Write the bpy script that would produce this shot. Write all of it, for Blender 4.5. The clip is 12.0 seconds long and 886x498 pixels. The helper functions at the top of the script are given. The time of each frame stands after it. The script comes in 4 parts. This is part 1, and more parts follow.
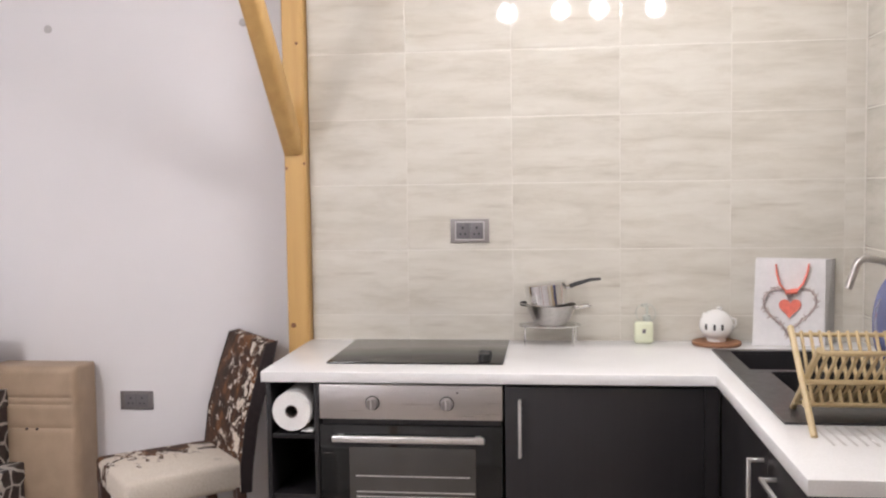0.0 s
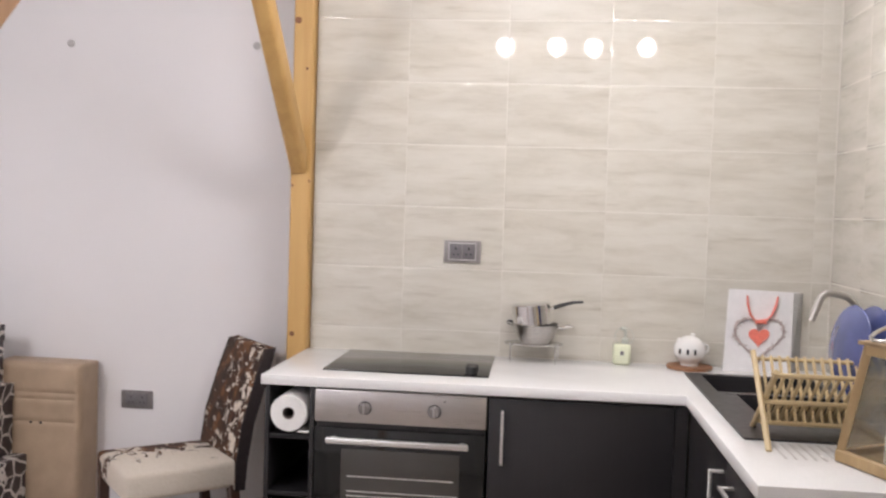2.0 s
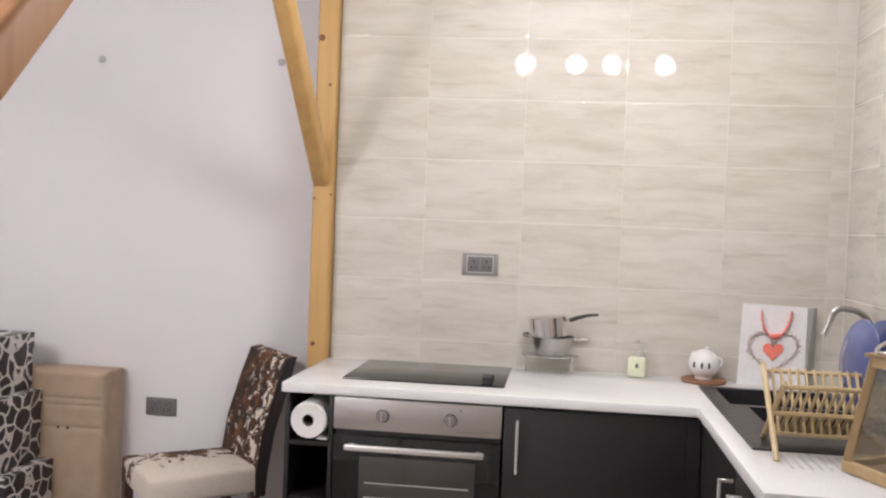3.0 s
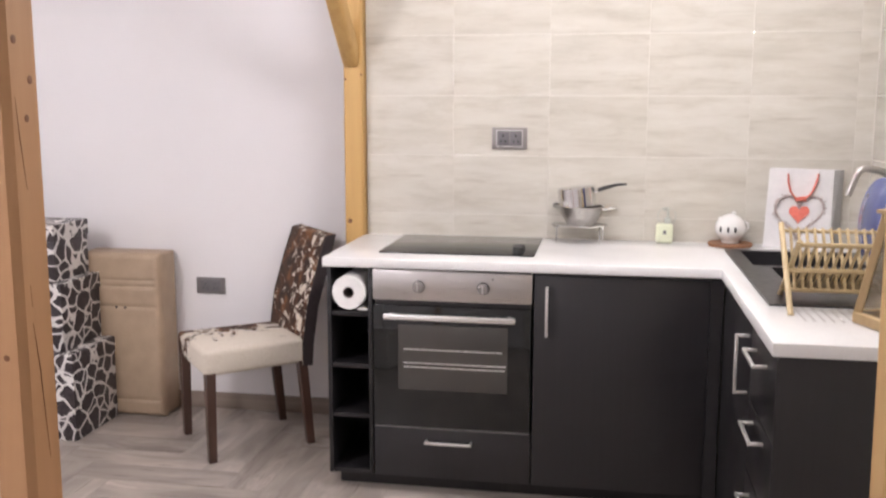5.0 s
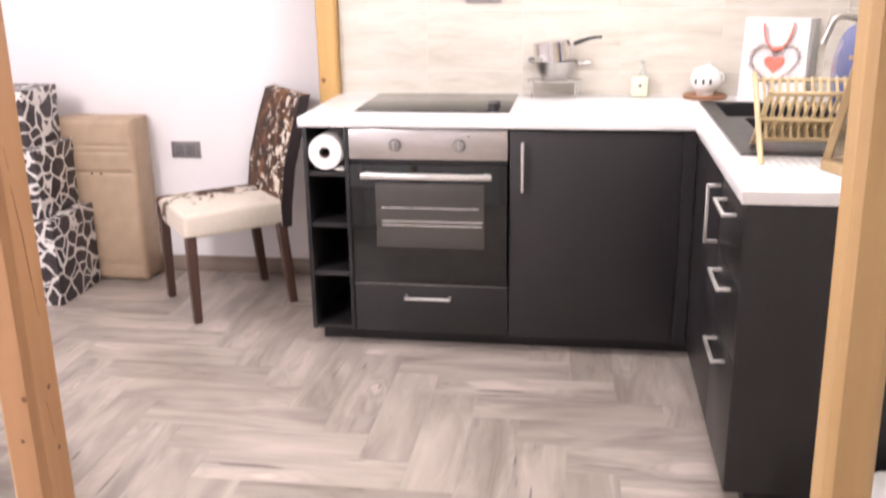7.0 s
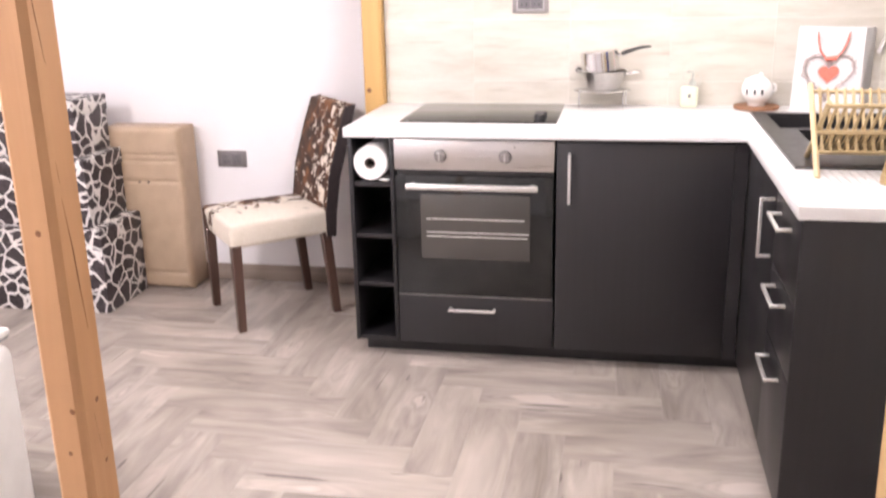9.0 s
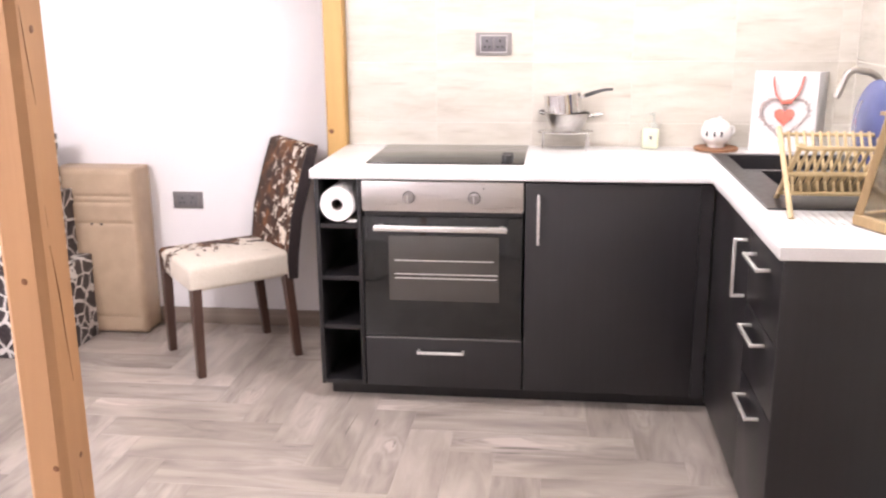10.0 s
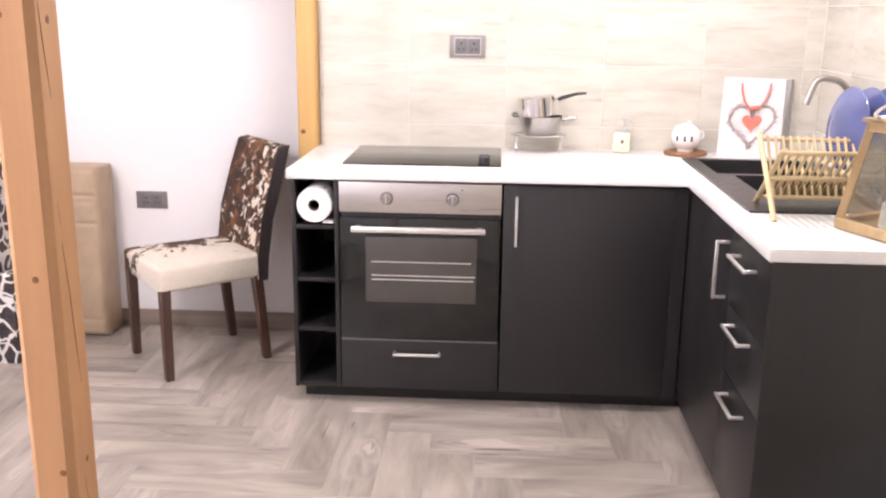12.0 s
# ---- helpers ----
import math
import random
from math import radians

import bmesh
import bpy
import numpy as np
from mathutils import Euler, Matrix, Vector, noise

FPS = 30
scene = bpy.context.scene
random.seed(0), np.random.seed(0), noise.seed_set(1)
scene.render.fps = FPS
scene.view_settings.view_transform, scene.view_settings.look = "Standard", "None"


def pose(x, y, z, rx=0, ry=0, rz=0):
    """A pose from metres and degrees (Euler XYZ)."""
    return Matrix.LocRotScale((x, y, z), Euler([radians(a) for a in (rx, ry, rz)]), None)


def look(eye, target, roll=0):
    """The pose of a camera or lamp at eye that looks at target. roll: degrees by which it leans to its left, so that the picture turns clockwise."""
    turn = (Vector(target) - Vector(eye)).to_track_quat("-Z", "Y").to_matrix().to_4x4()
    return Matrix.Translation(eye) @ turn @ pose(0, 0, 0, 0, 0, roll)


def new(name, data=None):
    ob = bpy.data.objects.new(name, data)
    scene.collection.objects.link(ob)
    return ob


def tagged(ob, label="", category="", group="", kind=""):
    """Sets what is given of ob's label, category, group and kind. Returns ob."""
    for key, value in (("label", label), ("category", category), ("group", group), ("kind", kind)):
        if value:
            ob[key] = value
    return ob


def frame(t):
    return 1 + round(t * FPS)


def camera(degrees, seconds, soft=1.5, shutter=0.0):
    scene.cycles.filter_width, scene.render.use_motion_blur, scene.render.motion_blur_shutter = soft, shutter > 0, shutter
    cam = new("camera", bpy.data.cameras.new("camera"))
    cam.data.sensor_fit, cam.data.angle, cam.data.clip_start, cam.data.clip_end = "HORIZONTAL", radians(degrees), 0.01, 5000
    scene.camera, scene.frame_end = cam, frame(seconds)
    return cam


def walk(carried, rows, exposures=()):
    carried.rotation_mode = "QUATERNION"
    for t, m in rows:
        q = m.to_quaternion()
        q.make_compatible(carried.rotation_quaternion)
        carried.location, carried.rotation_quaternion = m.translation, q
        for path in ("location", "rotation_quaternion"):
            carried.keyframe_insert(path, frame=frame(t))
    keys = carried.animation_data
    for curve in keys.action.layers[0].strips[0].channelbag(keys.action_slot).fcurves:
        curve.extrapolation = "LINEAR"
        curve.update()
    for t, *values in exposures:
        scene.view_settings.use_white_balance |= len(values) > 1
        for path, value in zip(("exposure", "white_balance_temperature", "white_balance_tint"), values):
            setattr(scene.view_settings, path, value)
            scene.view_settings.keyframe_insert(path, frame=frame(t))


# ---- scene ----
cam = camera(50.7, 12.0, soft=2.2, shutter=0.5)
PATH = [
    (0, (0.756, -2.937, 1.496), (0.524, -0.955, 1.369), -0.8),
    (0.5, (0.748, -2.989, 1.495), (0.527, -1.005, 1.372), -0.3),
    (1, (0.751, -3.06, 1.49), (0.564, -1.073, 1.362), -0.1),
    (1.5, (0.758, -3.118, 1.494), (0.608, -1.127, 1.369), 1.4),
    (2, (0.758, -3.158, 1.495), (0.551, -1.171, 1.416), 1.8),
    (2.5, (0.77, -3.19, 1.487), (0.509, -1.207, 1.438), 2.2),
    (2.7, (0.775, -3.206, 1.487), (0.524, -1.222, 1.442), 2.2),
    (4.3, (0.838, -3.313, 1.476), (0.506, -1.347, 1.312), 1.5),
    (4.5, (0.843, -3.321, 1.475), (0.502, -1.361, 1.271), 1.1),
    (5, (0.845, -3.34, 1.478), (0.508, -1.393, 1.173), 0.1),
    (5.5, (0.857, -3.342, 1.474), (0.535, -1.408, 1.08), -0.1),
    (6, (0.866, -3.35, 1.477), (0.548, -1.428, 1.025), -0.6),
    (6.5, (0.874, -3.359, 1.473), (0.559, -1.45, 0.967), -1.2),
    (7, (0.857, -3.366, 1.468), (0.573, -1.477, 0.876), -0.9),
    (7.2, (0.86, -3.359, 1.463), (0.575, -1.485, 0.825), -1.0),
    (8.8, (0.844, -3.342, 1.475), (0.496, -1.472, 0.857), -1.5),
    (9, (0.836, -3.338, 1.476), (0.466, -1.459, 0.9), -1.2),
    (9.5, (0.791, -3.335, 1.48), (0.434, -1.434, 0.973), -1.0),
    (10, (0.71, -3.329, 1.48), (0.474, -1.406, 0.982), -0.5),
    (10.5, (0.635, -3.336, 1.474), (0.488, -1.405, 0.976), -0.3),
    (11, (0.595, -3.343, 1.471), (0.482, -1.407, 0.982), -0.2),
    (11.5, (0.574, -3.344, 1.47), (0.463, -1.408, 0.981), 0.6),
    (12, (0.566, -3.34, 1.471), (0.461, -1.404, 0.981), 0.7),
]
EXPOSURES = [(0.0, -0.03, 6400, 12), (2.5, -0.11, 6400, 12), (4.5, 0.02, 6400, 13), (5.5, 0.42, 6450, 15), (7.0, 0.88, 6550, 17.5), (9.0, 0.96, 6520, 17.5), (12.0, 0.86, 6520, 17.5)]
walk(cam, [(t, look(eye, target, roll)) for t, eye, target, roll in PATH], EXPOSURES)

# ---- world ----
world = bpy.data.worlds.new("world")
scene.world = world
world.use_nodes = True
world.node_tree.nodes["Background"].inputs[0].default_value = (0.6, 0.7, 0.9, 1)
world.node_tree.nodes["Background"].inputs[1].default_value = 0.05

BULB_STRENGTH = 180.0
GLOBE_STRENGTH = 46.0
BULB_COLOUR = (1.0, 0.975, 0.985)


# ---- materials ----
class Mat:
    """A node material: principled shader with small helpers to wire noise into it."""

    def __init__(self, name, rough=0.5, metal=0.0, colour=(0.5, 0.5, 0.5), coat=0.0, spec=0.5):
        self.m = bpy.data.materials.new(name)
        self.m.use_nodes = True
        self.t = self.m.node_tree
        self.b = self.t.nodes["Principled BSDF"]
        self.b.inputs["Base Color"].default_value = (*colour, 1)
        self.b.inputs["Roughness"].default_value = rough
        self.b.inputs["Metallic"].default_value = metal
        self.b.inputs["Coat Weight"].default_value = coat
        self.b.inputs["Specular IOR Level"].default_value = spec

    def n(self, kind, **inputs):
        node = self.t.nodes.new(kind)
        for k, v in inputs.items():
            node.inputs[k.replace("_", " ")].default_value = v
        return node

    def wire(self, a, b):
        self.t.links.new(a, b)

    def coords(self, scale=(1, 1, 1), shift=True, turn=(0, 0, 0)):
        """Object coordinates at real size, moved by the object's random number."""
        tc = self.n("ShaderNodeTexCoord")
        mp = self.n("ShaderNodeMapping")
        mp.inputs["Scale"].default_value = scale
        mp.inputs["Rotation"].default_value = turn
        self.wire(tc.outputs["Object"], mp.inputs["Vector"])
        if shift:
            oi = self.n("ShaderNodeObjectInfo")
            mul = self.n("ShaderNodeMath")
            mul.operation = "MULTIPLY"
            mul.inputs[1].default_value = 37.0
            self.wire(oi.outputs["Random"], mul.inputs[0])
            comb = self.n("ShaderNodeCombineXYZ")
            for i in range(3):
                self.wire(mul.outputs[0], comb.inputs[i])
            self.wire(comb.outputs[0], mp.inputs["Location"])
        return mp.outputs["Vector"]

    def noise(self, vec, scale=5.0, detail=4.0, rough=0.55, distort=0.0):
        nd = self.n("ShaderNodeTexNoise", Scale=scale, Detail=detail, Roughness=rough, Distortion=distort)
        self.wire(vec, nd.inputs["Vector"])
        return nd.outputs["Fac"]

    def ramp(self, fac, stops):
        r = self.n("ShaderNodeValToRGB")
        e = r.color_ramp.elements
        while len(e) < len(stops):
            e.new(0.5)
        for el, (p, c) in zip(e, stops):
            el.position, el.color = p, (*c, 1)
        self.wire(fac, r.inputs["Fac"])
        return r.outputs["Color"]

    def mix(self, fac, a, b, mode="MIX"):
        mx = self.n("ShaderNodeMix")
        mx.data_type, mx.blend_type = "RGBA", mode
        for val, sock in ((fac, mx.inputs[0]), (a, mx.inputs[6]), (b, mx.inputs[7])):
            if isinstance(val, (int, float)):
                sock.default_value = val
            elif isinstance(val, tuple):
                sock.default_value = (*val, 1)
            else:
                self.wire(val, sock)
        return mx.outputs[2]

    def colour(self, out):
        self.wire(out, self.b.inputs["Base Color"])
        return self

    def rough(self, fac, lo, hi):
        mr = self.n("ShaderNodeMapRange")
        mr.inputs["To Min"].default_value, mr.inputs["To Max"].default_value = lo, hi
        self.wire(fac, mr.inputs["Value"])
        self.wire(mr.outputs[0], self.b.inputs["Roughness"])
        return self

    def bump(self, fac, strength=0.2, dist=0.002):
        bp = self.n("ShaderNodeBump", Strength=strength, Distance=dist)
        self.wire(fac, bp.inputs["Height"])
        self.wire(bp.outputs[0], self.b.inputs["Normal"])
        return self


def simple(name, colour, rough=0.5, metal=0.0, vary=0.12, scale=30.0, bump=0.05, coat=0.0, spec=0.5):
    """A plain surface with a little variation at two scales."""
    m = Mat(name, rough, metal, colour, coat, spec)
    v = m.coords()
    a, b = m.noise(v, scale), m.noise(v, scale * 0.13, 2)
    dark = tuple(c * (1 - vary) for c in colour)
    lite = tuple(min(1, c * (1 + vary)) for c in colour)
    c1 = m.ramp(a, [(0.3, dark), (0.7, lite)])
    c2 = m.ramp(b, [(0.3, (1 - vary,) * 3), (0.7, (1, 1, 1))])
    m.colour(m.mix(1.0, c1, c2, "MULTIPLY"))
    m.rough(b, max(0.02, rough - 0.06), min(1, rough + 0.08))
    if bump:
        m.bump(a, bump, 0.001)
    return m.m


def timber(name, light, dark, along="z", rough=0.45, scale=1.0, coat=0.0, knots=0.0):
    """Long-grained wood; along: the axis of the grain in the object's own space."""
    m = Mat(name, rough, 0, light, coat)
    s = [22.0 * scale] * 3
    s["xyz".index(along)] = 0.9 * scale
    v = m.coords(tuple(s))
    g = m.noise(v, 1.0, 5, 0.6, 0.6)
    fine = m.noise(v, 5.0, 3, 0.6)
    s2 = [6.0 * scale] * 3
    s2["xyz".index(along)] = 0.5 * scale
    big = m.noise(m.coords(tuple(s2)), 1.0, 2)
    c = m.ramp(g, [(0.3, dark), (0.62, light)])
    mid = tuple(0.75 * a + 0.25 * b for a, b in zip(light, dark))
    c = m.mix(0.5, c, m.ramp(big, [(0.3, mid), (0.7, light)]))
    if knots:
        vo = m.n("ShaderNodeTexVoronoi", Scale=knots)
        s3 = [1.0] * 3
        s3["xyz".index(along)] = 0.55
        m.wire(m.coords(tuple(s3)), vo.inputs["Vector"])
        ring = m.ramp(vo.outputs["Distance"], [(0.03, (1, 1, 1)), (0.1, (0, 0, 0))])
        c = m.mix(ring, c, tuple(x * 0.35 for x in dark))
    m.colour(c)
    m.rough(fine, rough - 0.08, rough + 0.12)
    m.bump(fine, 0.12, 0.0008)
    return m.m


def tile_material():
    """Glazed cream tile with soft horizontal travertine veins."""
    m = Mat("glazed_tile", 0.07, 0, (0.6, 0.55, 0.48))
    a = m.noise(m.coords((1.6, 1.6, 8.0)), 1.6, 5, 0.62, 0.25)
    b = m.noise(m.coords((3.2, 3.2, 34.0)), 1.2, 4, 0.6, 0.12)
    d = m.noise(m.coords((2.2, 2.2, 9.0)), 1.0, 3)
    blot = m.noise(m.coords((5.0, 5.0, 17.0)), 1.0, 6, 0.7, 0.3)
    base = m.ramp(a, [(0.28, (0.52, 0.49, 0.425)), (0.49, (0.603, 0.574, 0.51)), (0.75, (0.665, 0.64, 0.58))])
    base = m.mix(1.0, base, m.ramp(blot, [(0.28, (0.9, 0.885, 0.86)), (0.5, (1, 1, 1))]), "MULTIPLY")
    veins = m.ramp(b, [(0.3, (0.81, 0.785, 0.755)), (0.46, (0.972, 0.965, 0.955)), (0.6, (1, 1, 1))])
    where = m.ramp(d, [(0.42, (0, 0, 0)), (0.66, (1, 1, 1))])
    c = m.mix(where, base, m.mix(1.0, base, veins, "MULTIPLY"))
    oi = m.n("ShaderNodeObjectInfo")
    tint = m.ramp(oi.outputs["Random"], [(0.0, (0.965, 0.96, 0.95)), (1.0, (1, 1, 1))])
    m.colour(m.mix(1.0, c, tint, "MULTIPLY"))
    m.bump(m.noise(m.coords((1, 1, 1)), 7.0, 2), 0.012, 0.003)
    m.rough(b, 0.03, 0.055)
    return m.m


def plank_material():
    """Wood-look porcelain plank: grey-brown streaks along x, pale knots."""
    m = Mat("wood_look_plank", 0.34, 0, (0.3, 0.25, 0.21))
    v = m.coords((1.6, 9.0, 4.0))
    g = m.noise(v, 1.0, 5, 0.58, 1.5)
    f = m.noise(m.coords((4.0, 70.0, 4.0)), 1.0, 3, 0.6, 0.4)
    big = m.noise(m.coords((1.5, 3.6, 1.0)), 1.0, 2, 0.5, 0.9)
    c = m.ramp(g, [(0.28, (0.165, 0.143, 0.126)), (0.42, (0.272, 0.242, 0.216)), (0.57, (0.36, 0.325, 0.295)), (0.72, (0.5, 0.46, 0.425))])
    c = m.mix(0.2, c, m.ramp(f, [(0.3, (0.25, 0.222, 0.198)), (0.7, (0.43, 0.39, 0.355))]))
    c = m.mix(m.ramp(big, [(0.46, (0, 0, 0)), (0.66, (0.6, 0.6, 0.6))]), c, (0.46, 0.42, 0.38))
    c = m.mix(m.ramp(m.noise(m.coords((1.1, 7.0, 1.0)), 1.0, 3, 0.5, 0.5), [(0.6, (0, 0, 0)), (0.7, (0.5, 0.5, 0.5))]), c, (0.215, 0.19, 0.17))
    # knots: a pale eye in bent growth rings
    vo = m.n("ShaderNodeTexVoronoi", Scale=1.0)
    wob = m.n("ShaderNodeMixRGB")
    wob.blend_type = "LINEAR_LIGHT"
    wob.inputs["Fac"].default_value = 0.38
    base = m.coords((1.55, 4.6, 1.0))
    m.wire(base, wob.inputs[1])
    nz = m.n("ShaderNodeTexNoise", Scale=2.2, Detail=2.0)
    m.wire(base, nz.inputs["Vector"])
    m.wire(nz.outputs["Color"], wob.inputs[2])
    m.wire(wob.outputs[0], vo.inputs["Vector"])
    ring = m.ramp(vo.outputs["Distance"], [(0.0, (0.8, 0.8, 0.8)), (0.09, (0.75, 0.75, 0.75)), (0.13, (0.2, 0.2, 0.2)), (0.18, (0.4, 0.4, 0.4)), (0.24, (0.1, 0.1, 0.1)), (0.3, (0.25, 0.25, 0.25)), (0.42, (0, 0, 0))])
    c = m.mix(ring, c, (0.62, 0.57, 0.535))
    # short dark splits
    sp = m.noise(m.coords((3.2, 42.0, 1.0)), 1.0, 1, 0.4, 0.2)
    c = m.mix(m.ramp(sp, [(0.735, (0, 0, 0)), (0.76, (0.8, 0.8, 0.8))]), c, (0.13, 0.112, 0.1))
    oi = m.n("ShaderNodeObjectInfo")
    tint = m.ramp(oi.outputs["Random"], [(0.0, (0.9, 0.865, 0.845)), (0.5, (0.97, 0.935, 0.915)), (1.0, (1.02, 0.985, 0.96))])
    m.colour(m.mix(1.0, c, tint, "MULTIPLY"))
    m.rough(f, 0.3, 0.48)
    m.bump(g, 0.1, 0.001)
    return m.m


def hide_material(name, low, high, scale, slope=(0.0, 0.0)):
    """Printed cowhide: cream, russet and dark brown patches; low/high: where the brown begins and is full."""
    m = Mat(name, 0.75, 0, (0.7, 0.63, 0.53), spec=0.3)
    v = m.coords((1, 1, 1), False)
    a = m.noise(v, scale, 7, 0.68, 0.5)
    xyz = m.n("ShaderNodeSeparateXYZ")
    m.wire(v, xyz.inputs[0])
    for axis, k in zip(("X", "Y"), slope):
        add = m.n("ShaderNodeMath")
        add.operation = "MULTIPLY_ADD"
        add.inputs[1].default_value = k
        m.wire(xyz.outputs[axis], add.inputs[0])
        m.wire(a, add.inputs[2])
        a = add.outputs[0]
    b = m.noise(v, 12.0, 4, 0.6, 0.4)
    f = m.noise(v, 220.0, 2)
    brown = m.ramp(b, [(0.4, (0.035, 0.018, 0.012)), (0.54, (0.07, 0.031, 0.017)), (0.64, (0.17, 0.075, 0.03))])
    cream = m.ramp(f, [(0.3, (0.6, 0.53, 0.44)), (0.7, (0.74, 0.68, 0.6))])
    mask = m.ramp(a, [(low, (0, 0, 0)), (high, (1, 1, 1))])
    m.colour(m.mix(mask, cream, brown))
    m.bump(f, 0.15, 0.001)
    return m.m


def giraffe_material():
    """Printed card: dark patches parted by white crackled lines."""
    m = Mat("giraffe_print_card", 0.42, 0, (0.1, 0.08, 0.08))
    v = m.coords((1, 1, 1), False)
    nz = m.n("ShaderNodeTexNoise", Scale=9.0, Detail=2.0)
    m.wire(v, nz.inputs["Vector"])
    off = m.n("ShaderNodeMixRGB")
    off.blend_type = "LINEAR_LIGHT"
    off.inputs["Fac"].default_value = 0.035
    m.wire(v, off.inputs[1])
    m.wire(nz.outputs["Color"], off.inputs[2])
    vo = m.n("ShaderNodeTexVoronoi", Scale=13.0)
    vo.feature = "DISTANCE_TO_EDGE"
    m.wire(off.outputs[0], vo.inputs["Vector"])
    wear = m.noise(v, 60.0, 3)
    dark = m.ramp(wear, [(0.3, (0.018, 0.012, 0.014)), (0.75, (0.055, 0.04, 0.045))])
    mask = m.ramp(vo.outputs["Distance"], [(0.055, (1, 1, 1)), (0.078, (0, 0, 0))])
    m.colour(m.mix(mask, dark, (0.68, 0.65, 0.63)))
    return m.m


def cabinet_material():
    """Black-brown laminate with a faint upright grain."""
    m = Mat("black_brown_laminate", 0.38, 0, (0.02, 0.018, 0.018))
    v = m.coords((60, 60, 1.5))
    a = m.noise(v, 1.0, 4, 0.6, 0.3)
    b = m.noise(m.coords((1, 1, 1)), 3.0, 3)
    c = m.ramp(a, [(0.3, (0.0135, 0.0122, 0.0138)), (0.7, (0.0165, 0.0147, 0.0163))])
    m.colour(c)
    m.rough(b, 0.3, 0.46)
    m.bump(a, 0.02, 0.0004)
    return m.m


def worktop_material():
    m = Mat("white_worktop", 0.2, 0, (0.8, 0.8, 0.8))
    v = m.coords()
    a, b = m.noise(v, 260.0, 2), m.noise(v, 4.0, 3)
    c = m.ramp(a, [(0.35, (0.765, 0.76, 0.76)), (0.5, (0.8, 0.797, 0.795)), (0.7, (0.83, 0.83, 0.83))])
    m.colour(m.mix(1.0, c, m.ramp(b, [(0.3, (0.97, 0.97, 0.97)), (0.7, (1, 1, 1))]), "MULTIPLY"))
    m.rough(b, 0.16, 0.3)
    return m.m


def wall_paint(name, colour):
    m = Mat(name, 0.85, 0, colour, spec=0.3)
    v = m.coords()
    a, b = m.noise(v, 180.0, 3), m.noise(v, 1.4, 3)
    m.colour(m.ramp(b, [(0.3, tuple(c * 0.965 for c in colour)), (0.7, colour)]))
    m.bump(a, 0.12, 0.0008)
    return m.m


def steel_material(name="brushed_steel", rough=0.28, stretch=(1.5, 90.0, 90.0), colour=(0.64, 0.62, 0.61)):
    m = Mat(name, rough, 1.0, colour)
    a = m.noise(m.coords(stretch), 3.0, 4, 0.6)
    m.colour(m.ramp(a, [(0.3, tuple(c * 0.95 for c in colour)), (0.7, colour)]))
    m.rough(a, rough - 0.06, rough + 0.1)
    m.bump(a, 0.05, 0.0004)
    return m.m


def glass(name, tint=(1, 1, 1), rough=0.0, ior=1.45):
    m = Mat(name, rough, 0, tint)
    m.b.inputs["Transmission Weight"].default_value = 1.0
    m.b.inputs["IOR"].default_value = ior
    return m.m


def lamp_glow(name, colour, strength):
    m = Mat(name, 0.4, 0, (1, 1, 1))
    m.b.inputs["Emission Color"].default_value = (*colour, 1)
    m.b.inputs["Emission Strength"].default_value = strength
    return m.m


TILE = tile_material()
GROUT = simple("pale_grout", (0.65, 0.62, 0.56), 0.85, 0, 0.06, 120, 0.2)
PLANK = plank_material()
FLOOR_GROUT = simple("floor_grout", (0.4, 0.365, 0.335), 0.85, 0, 0.1, 150, 0.2)
PAINT = wall_paint("white_wall_paint", (0.8, 0.778, 0.79))
CEILING_PAINT = wall_paint("ceiling_paint", (0.78, 0.77, 0.76))
PINE = timber("varnished_pine", (0.58, 0.365, 0.135), (0.43, 0.245, 0.075), "z", 0.52, 1.0, 0.0, 2.1)
# Near timbers: redder or tanner pine, base also darkened for weaker light there.
DIM_RED_PINE = timber("dimmed_reddish_pine", (0.475, 0.265, 0.13), (0.355, 0.175, 0.077), "z", 0.52, 1.0, 0.0, 2.1)
DIM_TAN_PINE = timber("dimmed_tan_pine", (0.5, 0.325, 0.15), (0.37, 0.22, 0.085), "z", 0.52, 1.0, 0.0, 2.1)
PINE_Y = timber("varnished_pine_beam", (0.58, 0.365, 0.135), (0.43, 0.245, 0.075), "y", 0.52, 1.0, 0.0, 2.1)
SKIRT = timber("grey_brown_skirting", (0.3, 0.24, 0.2), (0.17, 0.13, 0.105), "x", 0.4)
BLACK = cabinet_material()
INSIDE = simple("dark_shelf_inside", (0.012, 0.012, 0.016), 0.5, 0, 0.15, 40)
WORKTOP = worktop_material()
STEEL = steel_material()
CHROME = simple("polished_chrome", (0.76, 0.75, 0.74), 0.07, 1.0, 0.04, 60, 0.0)
NICKEL = simple("satin_nickel", (0.84, 0.83, 0.82), 0.42, 1.0, 0.06, 80, 0.02)
BLACK_GLASS = simple("black_glass", (0.012, 0.012, 0.012), 0.05, 0, 0.1, 4, 0.0)
BLACK_PLASTIC = simple("black_plastic", (0.02, 0.02, 0.021), 0.4, 0, 0.15, 90)
GREY_PLASTIC = simple("grey_socket_plate", (0.2, 0.185, 0.185), 0.36, 0.25, 0.07, 200)
GREY_INSET = simple("grey_socket_inset", (0.165, 0.155, 0.165), 0.4, 0.1, 0.07, 200)
GREY_SILVER = simple("silver_trim", (0.27, 0.25, 0.245), 0.42, 0.25, 0.05, 200)
HIDE_SEAT = hide_material("cowhide_seat", 0.59, 0.605, 14.0, (-0.85, 0.0))
HIDE_BACK = hide_material("cowhide_back", 0.425, 0.44, 19.0, (-0.16, 0.0))
